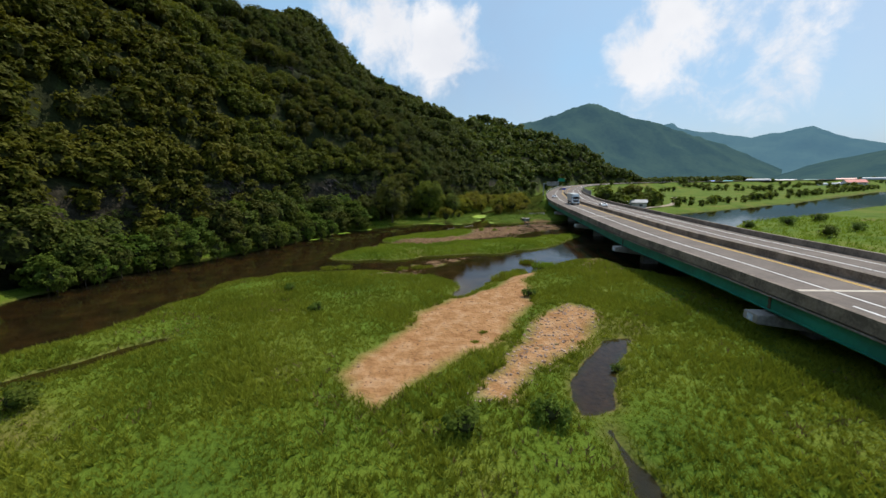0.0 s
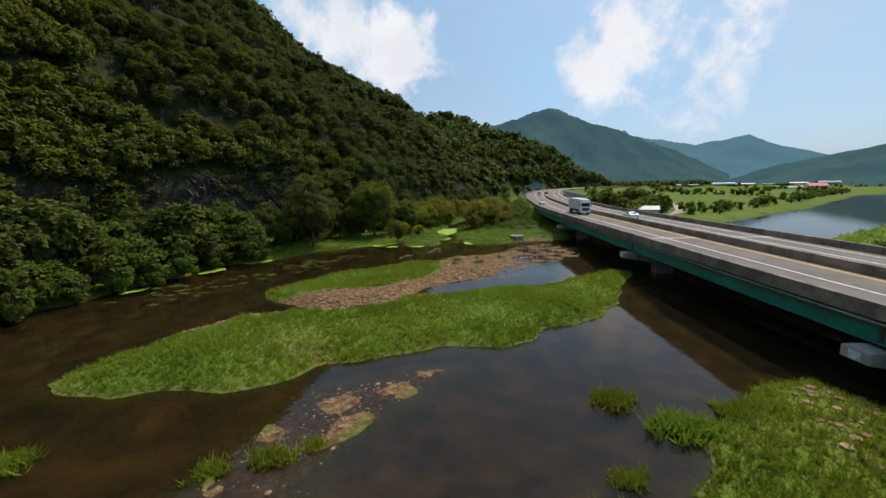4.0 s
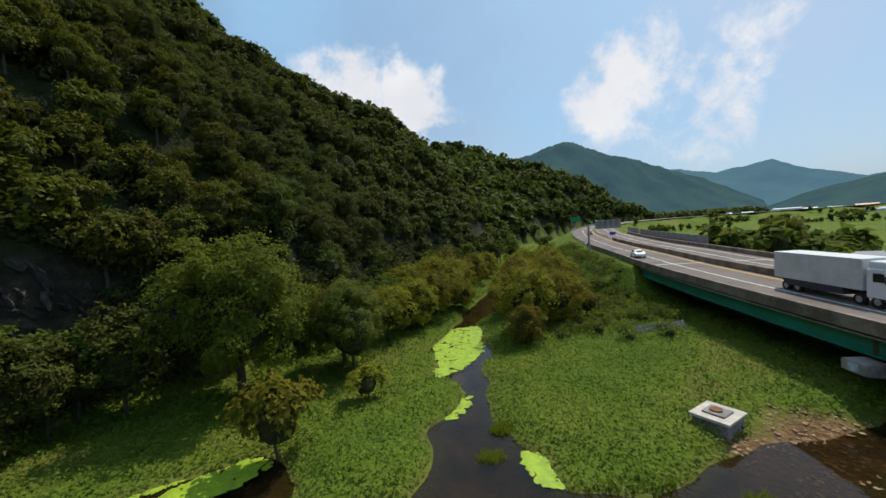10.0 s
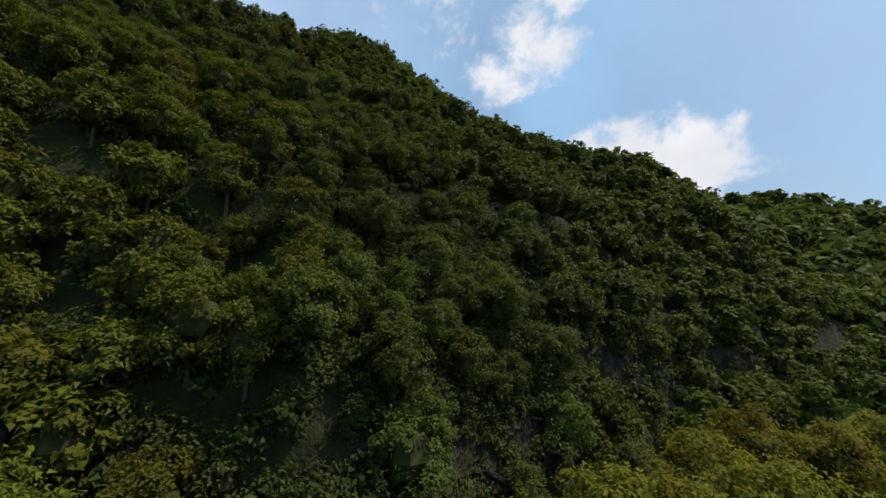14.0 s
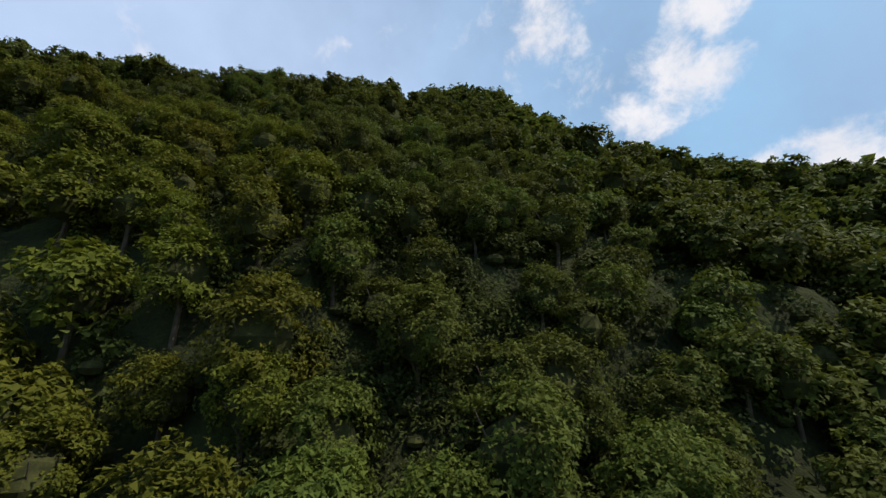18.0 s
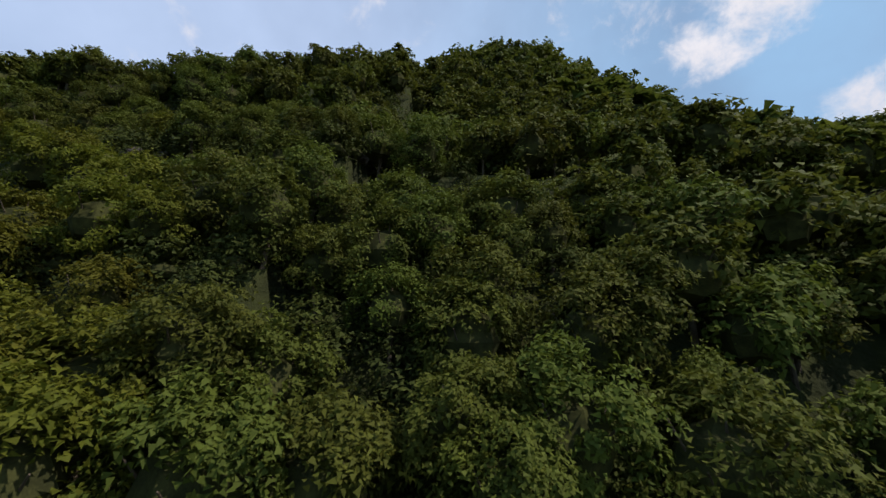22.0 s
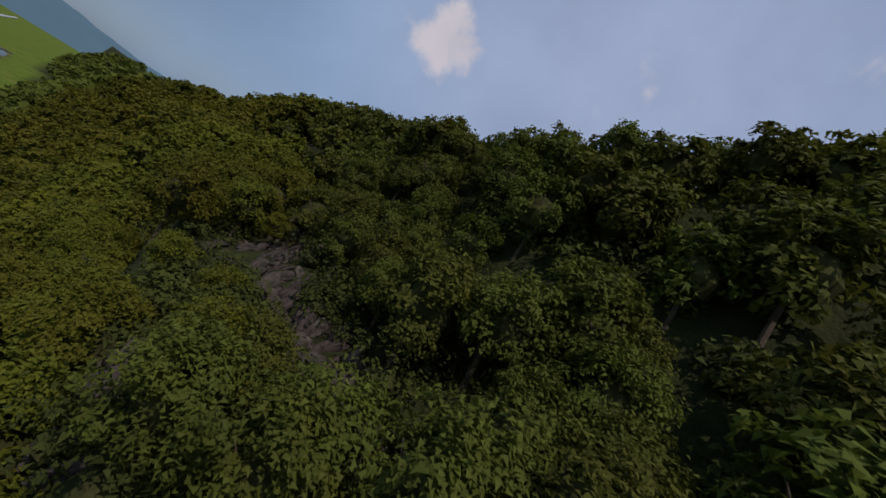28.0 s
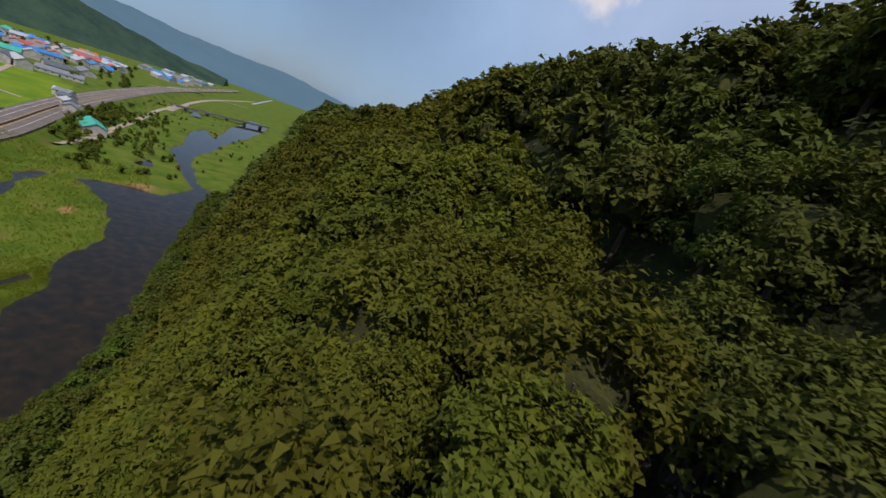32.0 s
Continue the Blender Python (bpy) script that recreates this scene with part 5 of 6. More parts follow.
M_WEED = material("water_weed", (0.072, 0.082, 0.010), (0.034, 0.038, 0.008), 1.0, rough=0.95, spec=0.03)
for i in range(70):
    u = rng.random()
    x, y = -30 + 22 * u + rng.uniform(-4, 3), 96 + 24 * u + rng.uniform(-5, 5)
    if shore(np.array([x]), np.array([y]))[0] < -1.5:
        w = rng.uniform(0.25, 0.8)
        patch("water_weed", [(x - w, y - w * 0.4), (x + w, y + w * 0.1), (x + w * 0.4, y + w * 0.5)], M_WEED, "dull green water weed floating on the river", "water weed", 0.012, 50 + i, 0.12)
# tussocks standing in the water
for i, (x, y, s) in enumerate(((-4.5, 63.5, 0.9), (-7, 63, 0.7), (-2.5, 64.2, 0.6), (14.5, 66, 1.1), (9.5, 58.2, 0.8), (12, 60, 0.7), (15.5, 136.5, 0.8), (14, 133.5, 0.6), (13.2, 128.8, 0.4), (26, 127.5, 0.7), (-17.5, 64.5, 0.9), (-20, 63.8, 0.9), (17, 63, 1.3), (11, 56.6, 1.4), (8.4, 54.6, 1.2), (19, 60, 1.4), (21, 64, 1.1), (-12, 57, 1.0), (12.5, 47, 1.2))):
    n = 90
    at = np.c_[rng.normal(x, 0.55 * s, n), rng.normal(y, 0.4 * s, n), np.full(n, -0.1)]
    v, f = blades(at, np.full(n, 0.75 * s), 5)
    tagged(new("grass_tussock", np_mesh("grass_tussock", v, f, M_GRASS)), "green grass tussock standing in shallow water", "grass", "tussocks in the river")

for x, y, s in ((10.8, 108.6, 0.75), (13.4, 115.2, 0.6), (12.6, 114.6, 0.5), (10.4, 106.4, 0.6), (14.6, 107.0, 0.5), (14.0, 105.6, 0.7), (14.6, 110.0, 0.4), (9.0, 109.6, 0.4), (11.6, 112.4, 0.35), (18.6, 110.4, 0.45), (8.8, 111.0, 0.4), (2.5, 31.0, 0.35), (3.4, 33.0, 0.4), (5.5, 48.6, 0.5)):
    n = 60
    at = np.c_[rng.normal(x, 0.4 * s, n), rng.normal(y, 0.4 * s, n), np.full(n, land(x, y) - 0.05)]
    v, f = blades(at, np.full(n, 0.7 * s), 5)
    tagged(new("grass_tussock", np_mesh("grass_tussock", v, f, M_GRASS)), "small green grass tuft growing on the gravel", "grass", "tufts on the gravel")


def driftwood(x, y, rot, length):
    bm = bmesh.new()
    limb(bm, (-length / 2, 0, 0.05), (length / 2, 0.1, 0.12), 0.07, 0.03)
    limb(bm, (-length * 0.1, 0, 0.07), (length * 0.25, length * 0.25, 0.3), 0.04, 0.015)
    limb(bm, (0.1, 0, 0.07), (length * 0.3, -length * 0.2, 0.22), 0.035, 0.012)
    ob = part("driftwood", bm, M_DRIFT)
    ob.matrix_basis = pose(x, y, 0.0, 0, 0, rot)
    return tagged(ob, "bleached dead branch lying in shallow water", "driftwood", "driftwood in the river")


M_DRIFT = material("bleached_wood", (0.42, 0.33, 0.23), None, 4.0, rough=0.9)
for x, y, a, l in ((7.5, 122, 30, 2.0), (9.2, 121.6, 100, 1.4), (3.0, 118.5, 35, 2.2), (9, 125, 10, 1.5), (33, 117, 20, 2.6), (31.5, 118, 70, 1.6), (24, 121.5, -20, 1.2), (1.5, 116.5, 60, 1.2)):
    driftwood(x, y, a, l)

# ---- concrete chamber on the bank ----
chamber = tagged(new("concrete_chamber"), "square pale concrete manhole chamber in the grass by the river", "manhole")
part("body", box(2.6, 2.4, 1.9, (0, 0, 0.1), 0.04), M_CONCRETE, chamber)
part("cover_slab", box(2.9, 2.7, 0.22, (0, 0, 1.16), 0.03), material("pale_concrete", (0.55, 0.50, 0.42), (0.4, 0.36, 0.3), 1.2, rough=0.9), chamber)
part("hatch", box(1.5, 1.5, 0.12, (0, 0, 1.33), 0.02), M_CONCRETE, chamber, "raised square hatch")
lid = tube(0.42, 0.42, 0.1, 24, (0.0, 0.1, 1.39))
part("lid", lid, material("rusty_iron", (0.22, 0.10, 0.05), None, 3.0, rough=0.8, metal=0.3), chamber, "round rusty iron lid")
chamber.matrix_basis = pose(28.6, 133.6, land(28.6, 133.6) - 0.35, 0, 0, 28) @ Matrix.Diagonal((0.85, 0.85, 0.85, 1))

# stepped stone lining below the abutment
lining = tagged(new("stone_lining"), "low grey stone block lining below the bridge abutment", "retaining wall")
for row in range(2):
    for i in range(12):
        ob = part("block", box(0.72, 0.5, 0.62, (i * 0.78 - 4.6 + 0.2 * row, row * 0.35, row * 0.66 + 0.2), 0.05), M_CONCRETE, lining)
lining.matrix_basis = pose(37.5, 152.5, land(37.5, 152.5) - 0.1, -25, 0, 8) @ Matrix.Diagonal((0.7, 0.7, 0.8, 1))

# ---- highway furniture ----
M_GALV = material("galvanised_steel", (0.42, 0.43, 0.44), (0.3, 0.31, 0.32), 2.0, rough=0.45, metal=0.7)
M_SIGN = material("green_sign", (0.01, 0.22, 0.12), (0.01, 0.18, 0.1), 1.0, rough=0.5)
M_GREY = material("grey_panels", (0.26, 0.255, 0.25), (0.18, 0.175, 0.17), 0.5, rough=0.85)


def post_at(y, off):
    return road_at(y) @ Matrix.Translation((off, 0, 0))


mast = tagged(new("message_sign"), "grey highway message sign on a tall steel mast", "road sign")
part("mast", tube(0.28, 0.2, 7.4, 14, (0, 0, -1.0)), M_GALV, mast)
part("arm", box(7.4, 0.3, 0.35, (3.4, 0, 6.2), 0.04), M_GALV, mast)
panel = part("panel", box(6.0, 0.35, 2.0, (4.6, -0.35, 6.1), 0.05), M_GREY, mast, "dark grey display panel")
for i in range(5):
    part("frame_bar", box(0.12, 0.1, 2.0, (1.9 + i * 1.35, -0.6, 6.1)), M_GALV, panel)
part("visor", box(6.1, 0.7, 0.1, (4.6, -0.55, 7.15), 0.02), M_GALV, panel)
mast.matrix_basis = post_at(206, -1.4)
board = tagged(new("direction_sign"), "green highway direction sign on a steel mast", "road sign")
part("mast", tube(0.22, 0.16, 7.0, 12, (0, 0, -0.5)), M_GALV, board)
part("panel", box(5.2, 0.12, 2.6, (2.2, -0.2, 5.6), 0.03), M_SIGN, board, "green sign panel")
board.matrix_basis = post_at(318, -1.2)
small_sign = tagged(new("road_sign"), "small blue road sign on a post", "road sign")
part("post", tube(0.06, 0.06, 2.6, 8), M_GALV, small_sign)
part("panel", box(1.8, 0.06, 0.9, (0, -0.08, 2.3), 0.02), material("blue_sign", (0.02, 0.05, 0.35), None, 1.0, rough=0.5), small_sign)
small_sign.matrix_basis = post_at(232, 9.8)

wall_ = tagged(new("noise_barrier"), "grey panelled noise barrier beside the highway", "noise barrier")
for i in range(18):
    m = post_at(196 + i * 3.9, ROAD_WIDE + 0.6)
    ob = part("barrier_panel", box(0.16, 4.0, 2.6, (0, 2.0, 1.2), 0.02), M_GREY, wall_)
    ob.matrix_local = m
    ob = part("barrier_post", box(0.24, 0.2, 2.8, (0, 0, 1.2), 0.02), M_GALV, wall_)
    ob.matrix_local = m
rail = tagged(new("guard_rail"), "steel guard rail along the highway's edge", "guard rail")
road_part("beam", bar(10.1, 10.25, 0.45, 0.8), M_GALV, rail, 236, 330)
road_part("beam", bar(0.15, 0.3, 0.45, 0.8), M_GALV, rail, 222, 330)
for i in range(30):
    for off in (10.2, 0.3):
        ob = part("post", box(0.1, 0.12, 0.95, (0, 0, 0.3)), M_GALV, rail)
        ob.matrix_local = post_at(224 + i * 3.4, off)
# box hung from the pier caps, cover plates
for y in PIERS[:5]:
    ob = part("inspection_plate", box(0.02, 0.7, 0.55, (-0.92, 0.0, -2.4)), material("pale_blue_mark", (0.25, 0.36, 0.55), (0.6, 0.6, 0.6), 3.0), bridge, "small blue marking plate")
    ob.matrix_local = road_at(y)
M_JOINT = material("joint_mortar", (0.55, 0.47, 0.38), (0.45, 0.4, 0.33), 1.5, rough=0.9)
for y in (31, 98, 172):
    for lo_, hi_ in ((0.5, 9.6), (11.0, 20.1)):
        ob = part("expansion_joint", box(hi_ - lo_, 0.5, 0.02, ((lo_ + hi_) / 2, 0.0, 0.004)), M_JOINT, bridge)
        ob.matrix_local = road_at(y)
# lane arrow on the near lane
arrow = bmesh.new()
for a, b, c in (((-0.1, -2.2), (0.1, -2.2), (0.1, 0.6)), ((-0.1, -2.2), (0.1, 0.6), (-0.1, 0.6)), ((-0.4, 0.6), (0.4, 0.6), (0, 2.2))):
    arrow.faces.new([arrow.verts.new((x, y, 0.012)) for x, y in (a, b, c)])
lane_arrow = part("lane_arrow", arrow, M_WHITE, road)
lane_arrow.matrix_local = road_at(24.5) @ Matrix.Translation((3.3, 0, 0)) @ pose(0, 0, 0, 0, 0, 180)

# ---- vehicles ----
M_CARWHITE = material("white_car_paint", (0.75, 0.75, 0.76), (0.7, 0.7, 0.72), 0.5, rough=0.25, spec=0.5)
M_GLASSY = material("dark_glass", (0.02, 0.025, 0.03), None, 1.0, rough=0.08, spec=0.6)
M_TYRE = material("tyre_rubber", (0.02, 0.02, 0.02), None, 4.0, rough=0.9)
M_BOX = material("cargo_body", (0.62, 0.62, 0.60), (0.5, 0.5, 0.48), 0.6, rough=0.5)
M_DARKGREY = material("dark_chassis", (0.06, 0.06, 0.065), None, 2.0, rough=0.7)
M_LAMP = material("headlamp_glass", (0.6, 0.62, 0.65), None, 1.0, rough=0.1, spec=0.6)


def wheel(parent, x, y, r=0.5, w=0.3):
    bm = bmesh.new()
    bmesh.ops.create_cone(bm, cap_ends=True, segments=20, radius1=r, radius2=r, depth=w, matrix=Matrix.Translation((x, y, r)) @ Matrix.Rotation(math.pi / 2, 4, 'Y'))
    ob = part("wheel", bm, M_TYRE, parent)
    bm = bmesh.new()
    bmesh.ops.create_cone(bm, cap_ends=True, segments=14, radius1=r * 0.55, radius2=r * 0.5, depth=w + 0.02, matrix=Matrix.Translation((x, y, r)) @ Matrix.Rotation(math.pi / 2, 4, 'Y'))
    part("rim", bm, M_GALV, ob)


truck = tagged(new("truck"), "white box truck with a light grey cargo body on the highway", "truck")
part("chassis", box(1.1, 11.6, 0.3, (0, 0.2, 0.95), 0.03), M_DARKGREY, truck)
part("cargo_body", box(2.5, 9.4, 2.65, (0, 1.4, 2.55), 0.05), M_BOX, truck)
part("side_skirt", box(2.48, 6.2, 0.62, (0, 1.5, 0.92), 0.03), M_DARKGREY, truck)
cabm = box(2.45, 2.0, 2.5, (0, -4.55, 1.95))
for v in cabm.verts:
    if v.co.z > 2.5 and v.co.y < -4.6:
        v.co.y += 0.28
bmesh.ops.bevel(cabm, geom=cabm.edges[:], offset=0.12, segments=3, affect='EDGES')
cab = part("cab", cabm, M_CARWHITE, truck)
part("windscreen", box(2.1, 0.06, 0.85, (0, -5.46, 2.45)), M_GLASSY, cab)
part("grille", box(1.9, 0.06, 0.7, (0, -5.58, 1.35)), M_DARKGREY, cab)
part("bumper", box(2.45, 0.18, 0.4, (0, -5.6, 0.75), 0.05), M_CARWHITE, cab)
for sx in (-1, 1):
    part("side_window", box(0.04, 0.85, 0.7, (sx * 1.23, -4.6, 2.45)), M_GLASSY, cab)
    part("headlight", box(0.4, 0.06, 0.22, (sx * 0.95, -5.62, 1.0)), M_LAMP, cab)
    part("mirror", box(0.16, 0.1, 0.6, (sx * 1.42, -5.35, 2.35), 0.03), M_DARKGREY, cab)
part("roof_deflector", box(2.2, 1.5, 0.6, (0, -4.4, 3.45), 0.15), M_CARWHITE, cab)
for yy in (-4.5, -3.0, 3.2, 4.6):
    for sx in (-1.05, 1.05):
        wheel(truck, sx, yy, 0.5, 0.32)
truck.matrix_basis = road_at(144) @ Matrix.Translation((7.0, 0, 0.0))


def saloon(name, paint, label, m):
    car = tagged(new(name), label, "car", "cars on the highway")
    bm = bmesh.new()
    side = [(-2.25, 0.35), (-2.3, 0.75), (-1.3, 0.95), (-0.55, 1.42), (0.75, 1.45), (1.6, 1.02), (2.2, 0.95), (2.25, 0.4)]
    vs = [[bm.verts.new((s * (0.88 if z < 1.1 else 0.66), y, z)) for y, z in side] for s in (-1, 1)]
    bm.faces.new(vs[0])
    bm.faces.new(vs[1][::-1])
    for i in range(len(side)):
        j = (i + 1) % len(side)
        bm.faces.new((vs[0][i], vs[1][i], vs[1][j], vs[0][j]))
    bmesh.ops.recalc_face_normals(bm, faces=bm.faces[:])
    bmesh.ops.bevel(bm, geom=bm.edges[:], offset=0.07, segments=2, affect='EDGES')
    body_ = part("body", bm, paint, car)
    for s in (-1, 1):
        ob = part("side_window", box(0.03, 1.9, 0.3, (s * 0.785, 0.1, 1.2)), M_GLASSY, body_)
        part("headlight", box(0.4, 0.06, 0.14, (s * 0.6, -2.29, 0.68)), M_LAMP, body_)
    ob = part("windscreen", box(1.25, 0.04, 0.62, (0, 0, 0)), M_GLASSY, body_)
    ob.matrix_local = pose(0, -0.96, 1.22, -58, 0, 0)
    ob = part("rear_window", box(1.2, 0.04, 0.6, (0, 0, 0)), M_GLASSY, body_)
    ob.matrix_local = pose(0, 1.22, 1.27, 62, 0, 0)
    for yy in (-1.4, 1.4):
        for sx in (-0.8, 0.8):
            wheel(car, sx, yy, 0.32, 0.2)
    car.matrix_basis = m
    return car


saloon("car", M_CARWHITE, "white saloon car driving on the highway", road_at(184) @ Matrix.Translation((3.4, 0, 0)))
saloon("car", M_DARKGREY, "dark saloon car driving on the highway", road_at(268) @ Matrix.Translation((7.0, 0, 0)))
saloon("car", M_CARWHITE, "white saloon car on the far carriageway", road_at(128) @ Matrix.Translation((13.6, 0, 0)) @ pose(0, 0, 0, 0, 0, 180))

# ---- village and farms ----
ROOFS = {"white": (0.46, 0.47, 0.49), "blue": (0.03, 0.22, 0.60), "red": (0.55, 0.10, 0.07), "orange": (0.60, 0.17, 0.06), "teal": (0.05, 0.42, 0.30), "grey": (0.22, 0.23, 0.25), "slate": (0.12, 0.13, 0.15)}
ROOF_MATS = {k: material("%s_metal_roof" % k, c, tuple(0.75 * v for v in c), 0.3, rough=0.5, spec=0.4) for k, c in ROOFS.items()}
M_WALL = material("plaster_wall", (0.50, 0.48, 0.44), (0.36, 0.34, 0.31), 0.4, rough=0.9)
M_OPEN = material("dark_openings", (0.04, 0.045, 0.05), None, 1.0, rough=0.3)


def shed(x, y, long, wide, high, rot, roof, name="shed", rise=0.28):
    """A gabled building: wall, roof, door and a row of windows."""
    t = tagged(new(name), "%s-roofed low farm building with pale walls" % roof, "building", "village buildings")
    bm = bmesh.new()
    ridge_z = high + wide * rise
    pts = [(-wide / 2, -1.0), (wide / 2, -1.0), (wide / 2, high), (0, ridge_z), (-wide / 2, high)]
    vs = [[bm.verts.new((a, s * long / 2, b)) for a, b in pts] for s in (-1, 1)]
    bm.faces.new(vs[0])
    bm.faces.new(vs[1][::-1])
    for i in range(5):
        j = (i + 1) % 5
        bm.faces.new((vs[0][i], vs[1][i], vs[1][j], vs[0][j]))
    bmesh.ops.recalc_face_normals(bm, faces=bm.faces[:])
    wall_part = part("wall", bm, M_WALL, t)
    bm = bmesh.new()
    for s in (-1, 1):
        e, o = wide / 2 + 0.5, long / 2 + 0.4
        drop = 0.5 * rise * 2
        a = [(0, -o, ridge_z + 0.12), (s * e, -o, high - drop * 0.5 + 0.12), (s * e, o, high - drop * 0.5 + 0.12), (0, o, ridge_z + 0.12)]
        top = [bm.verts.new(p) for p in a]
        low = [bm.verts.new((p[0], p[1], p[2] - 0.14)) for p in a]
        bm.faces.new(top)
        bm.faces.new(low[::-1])
        for i in range(4):
            bm.faces.new((top[i], low[i], low[(i + 1) % 4], top[(i + 1) % 4]))
    bmesh.ops.recalc_face_normals(bm, faces=bm.faces[:])
    part("roof", bm, ROOF_MATS[roof], t)
    n = max(2, int(long / 4.5))
    for i in range(n):
        yy = -long / 2 + (i + 0.5) * long / n
        for s in (-1, 1):
            if i == n // 2 and s > 0:
                part("door", box(0.1, 1.6, 2.2, (s * wide / 2, yy, 1.1)), M_OPEN, t)
            else:
                part("window", box(0.08, 1.3, 1.0, (s * wide / 2, yy, high * 0.55)), M_OPEN, t)
    t.matrix_basis = pose(x, y, land(x, y), 0, 0, rot)
    return t


def greenhouse(x, y, long, rot, n=1):
    """A plastic tunnel with hoops."""
    t = tagged(new("greenhouse"), "long white plastic tunnel greenhouse in a field", "greenhouse", "greenhouses")
    bm = bmesh.new()
    arc = [(3.4 * math.cos(a), 2.9 * math.sin(a) ** 0.8 if math.sin(a) > 0 else 0) for a in np.linspace(0, math.pi, 11)]
    vs = [[bm.verts.new((a, s * long / 2, b)) for a, b in arc] for s in (-1, 1)]
    for i in range(10):
        bm.faces.new((vs[0][i], vs[0][i + 1], vs[1][i + 1], vs[1][i]))
    bm.faces.new(vs[0])
    bm.faces.new(vs[1][::-1])
    bmesh.ops.recalc_face_normals(bm, faces=bm.faces[:])
    part("cover", bm, ROOF_MATS["white"], t)
    part("door", box(1.6, 0.1, 2.0, (0, -long / 2 - 0.03, 1.0)), M_OPEN, t)
    t.matrix_basis = pose(x, y, land(x, y), 0, 0, rot)
    return t


# beyond the lake, north-east
def at_bearing(az, d):
    return math.sin(radians(az)) * d, math.cos(radians(az)) * d


for i in range(22):
    x, y = at_bearing(28 + 22 * i / 21 + rng.uniform(-1, 1), rng.uniform(640, 860))
    roof = ["white", "white", "grey", "white", "slate", "white", "blue", "teal"][i % 8]
    if i in (17, 18):
        roof = "red"
    if seg_dist(np.array([x]), np.array([y]), ROAD_COARSE)[0][0] > 42:
        shed(x, y, rng.uniform(10, 22), rng.uniform(8, 12), rng.uniform(2.8, 4.2), 50 + rng.uniform(-25, 25), roof)
for i in range(12):
    greenhouse(*at_bearing(33 + i * 1.5, 640 + 60 * (i % 4)), 24, 48 + 9 * (i % 3))
shed(88, 176, 9.0, 4.0, 2.8, 62, "grey", "shed")
# south: village, workshops and greenhouses beside the highway
for i in range(70):
    u, w = rng.random(), rng.random()
    x, y = 4 + 110 * u - 34 * w + 40 * w * u, -400 - 460 * w + 50 * u
    roof = ["blue", "white", "grey", "slate", "white", "orange", "teal", "blue", "grey", "white", "red"][i % 11]
    shed(x, y, rng.uniform(16, 36), rng.uniform(10, 15), rng.uniform(3.5, 6.5), rng.uniform(0, 30) + (90 if i % 3 == 0 else 0), roof)
for i in range(10):
    greenhouse(-305 - 24 * i, -1120 - 85 * i, 110, -16)
for i in range(6):
    greenhouse(-206 + 20 * i, -1330 - 60 * i, 90, -20)
for i in range(36):
    w = rng.random()
    x, y = 10 - 210 * w + rng.uniform(-40, 70), -640 - 640 * w + rng.uniform(-40, 40)
    if seg_dist(np.array([x]), np.array([y]), ROAD_COARSE)[0][0] > 34:
        shed(x, y, rng.uniform(20, 44), rng.uniform(11, 18), rng.uniform(3.5, 6.0), rng.uniform(0, 40), ["white", "grey", "slate", "grey", "blue", "white"][i % 6])
shed(-31, -178, 24, 11, 4.0, 12, "teal", "shed")
for i in range(5):
    shed(-18 + 3 * i, -205 - 18 * i, 10, 7, 3.0, 20 * i, ["grey", "white", "slate", "grey", "white"][i])
track = spline([(-20, -120, 0), (-31, -150, 0), (-40, -200, 0), (-52, -268, 0), (-70, -380, 0), (-92, -480, 0)], 6.0)
tz = ground_height(track[:, 0], track[:, 1])[0]
tv = np.concatenate([np.c_[track[:, 0] - 2.2, track[:, 1], tz + 0.25], np.c_[track[:, 0] + 2.2, track[:, 1], tz + 0.25]])
n = len(track)
tagged(new("track", np_mesh("track", tv, [(i, n + i, n + i + 1, i + 1) for i in range(n - 1)], M_DIRT)), "pale dirt track along the river meadow", "track", kind="structure")
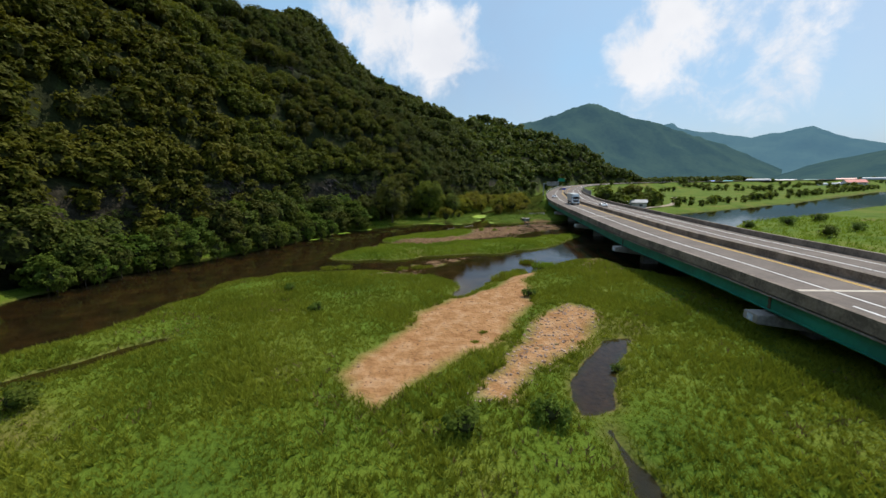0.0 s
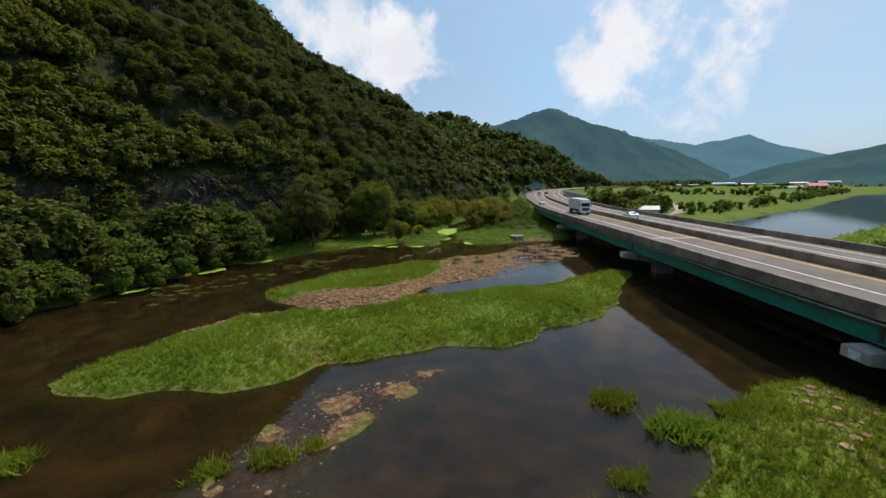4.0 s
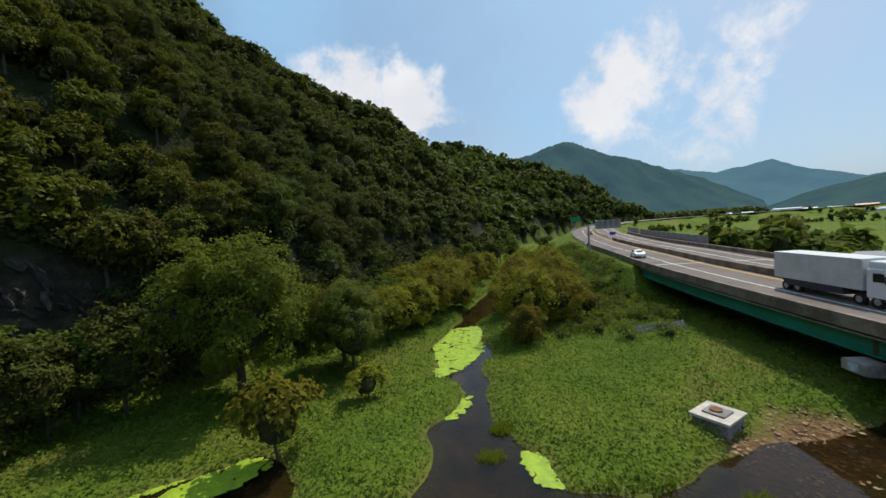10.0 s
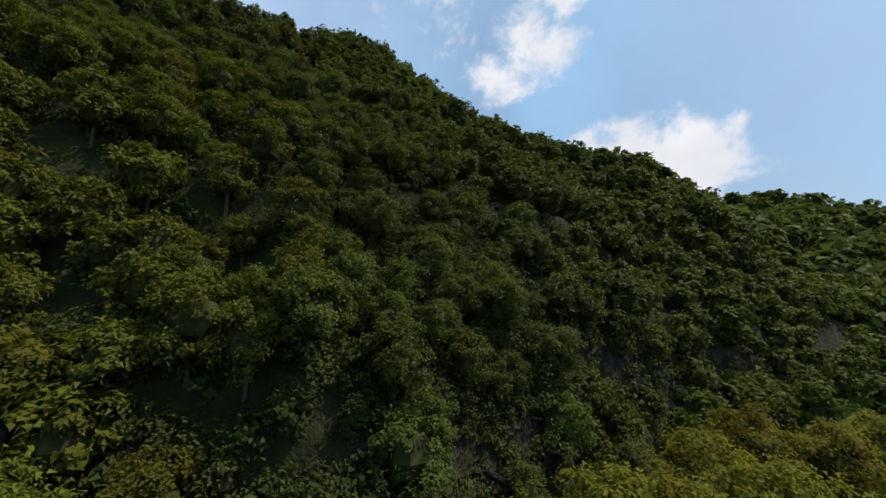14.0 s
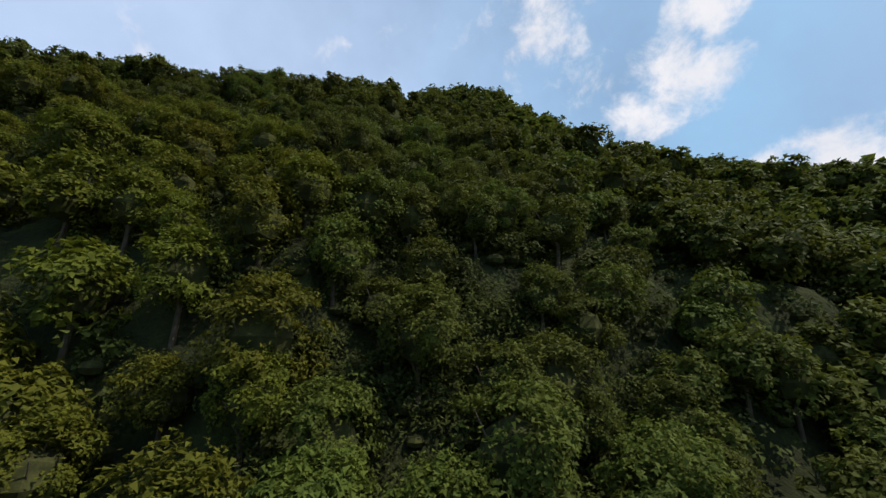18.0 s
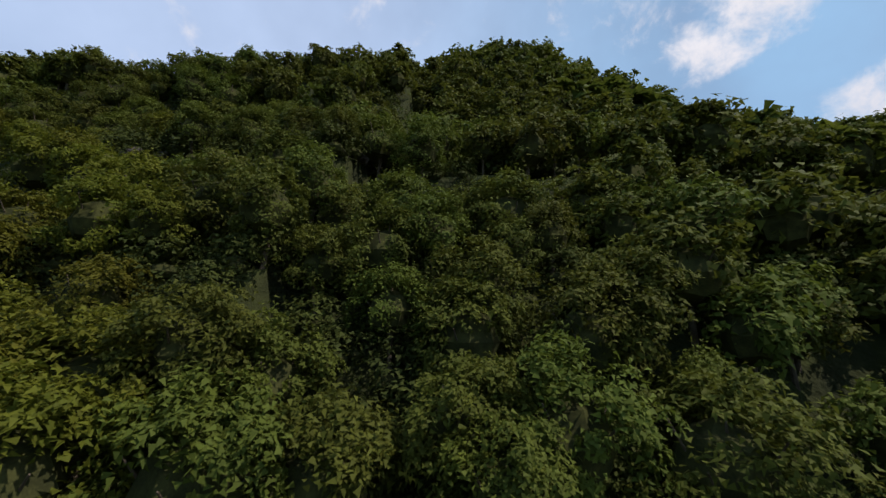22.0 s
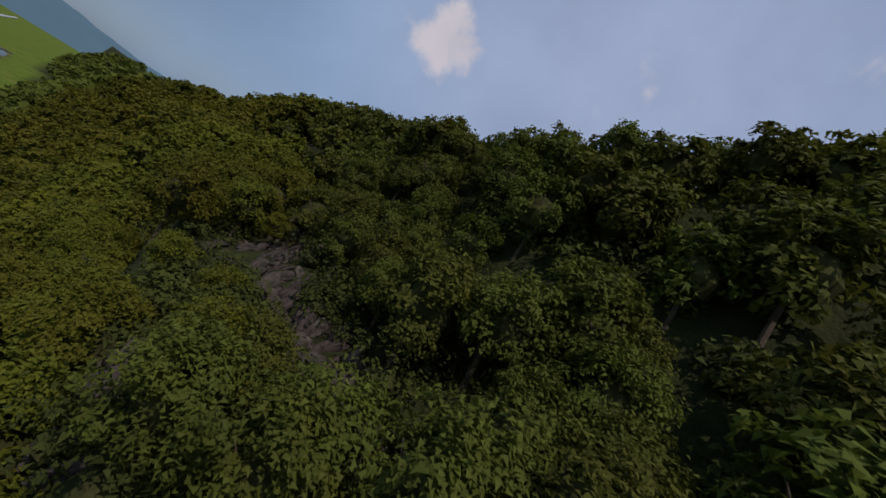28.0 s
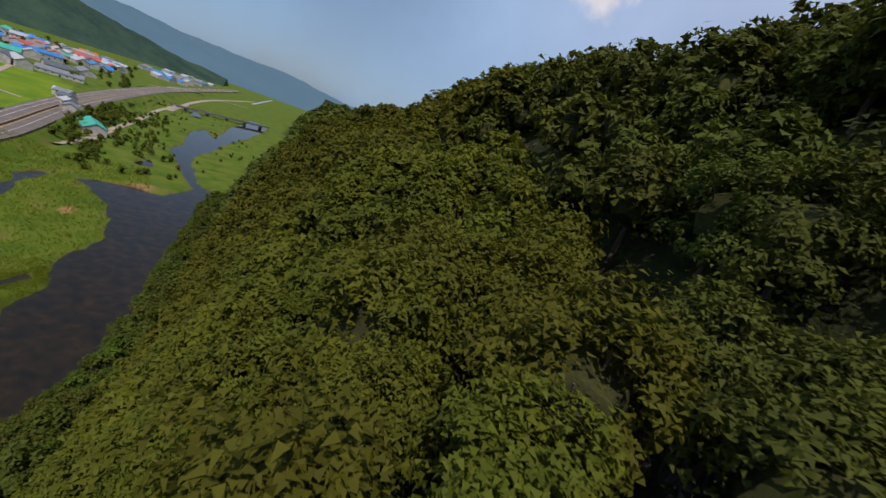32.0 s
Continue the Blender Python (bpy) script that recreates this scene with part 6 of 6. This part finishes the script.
track = spline([(84, 168, 0), (94, 176, 0), (112, 190, 0), (130, 214, 0), (150, 250, 0)], 4.0)
tz = ground_height(track[:, 0], track[:, 1])[0]
n = len(track)
tv = np.concatenate([np.c_[track[:, 0] - 1.6, track[:, 1] + 1, tz + 0.3], np.c_[track[:, 0] + 1.6, track[:, 1] - 1, tz + 0.3]])
tagged(new("track", np_mesh("track", tv, [(i, n + i, n + i + 1, i + 1) for i in range(n - 1)], M_DIRT)), "pale dirt track on the far bank", "track", kind="structure")
for line, wide in (([(-86, -446, 0), (-66, -430, 0), (-48, -440, 0)], 2.6), ([(-78, -398, 0), (-130, -640, 0), (-210, -900, 0), (-330, -1250, 0)], 3.0), ([(-60, -640, 0), (-150, -760, 0), (-240, -860, 0)], 2.4), ([(40, -150, 0), (34, -260, 0), (40, -390, 0)], 2.0), ([(8, -230, 0), (60, -250, 0), (110, -240, 0)], 1.8)):
    track = spline(line, 9.0)
    run = np.gradient(track[:, :2], axis=0)
    run = wide * run / np.linalg.norm(run, axis=1)[:, None]
    tz = ground_height(track[:, 0], track[:, 1])[0] + 0.3
    n = len(track)
    tv = np.concatenate([np.c_[track[:, 0] + run[:, 1], track[:, 1] - run[:, 0], tz], np.c_[track[:, 0] - run[:, 1], track[:, 1] + run[:, 0], tz]])
    tagged(new("track", np_mesh("track", tv, [(i, i + 1, n + i + 1, n + i) for i in range(n - 1)], M_DIRT)), "pale farm track between the fields", "track", kind="structure")
# low road bridge over the southern pools
low_bridge = tagged(new("road_bridge"), "low grey concrete road bridge over the river pools", "bridge")
part("deck", box(150, 7, 0.9, (0, 0, 4.2), 0.05), M_CONCRETE, low_bridge)
for s in (-1, 1):
    part("parapet", box(150, 0.3, 0.9, (0, s * 3.3, 5.1), 0.03), M_CONCRETE, low_bridge)
for i in range(5):
    part("pier", box(1.6, 5.5, 4.6, (-60 + 30 * i, 0, 1.6), 0.1), M_CONCRETE, low_bridge)
low_bridge.matrix_basis = pose(-147, -477, 0, 0, 0, 33)
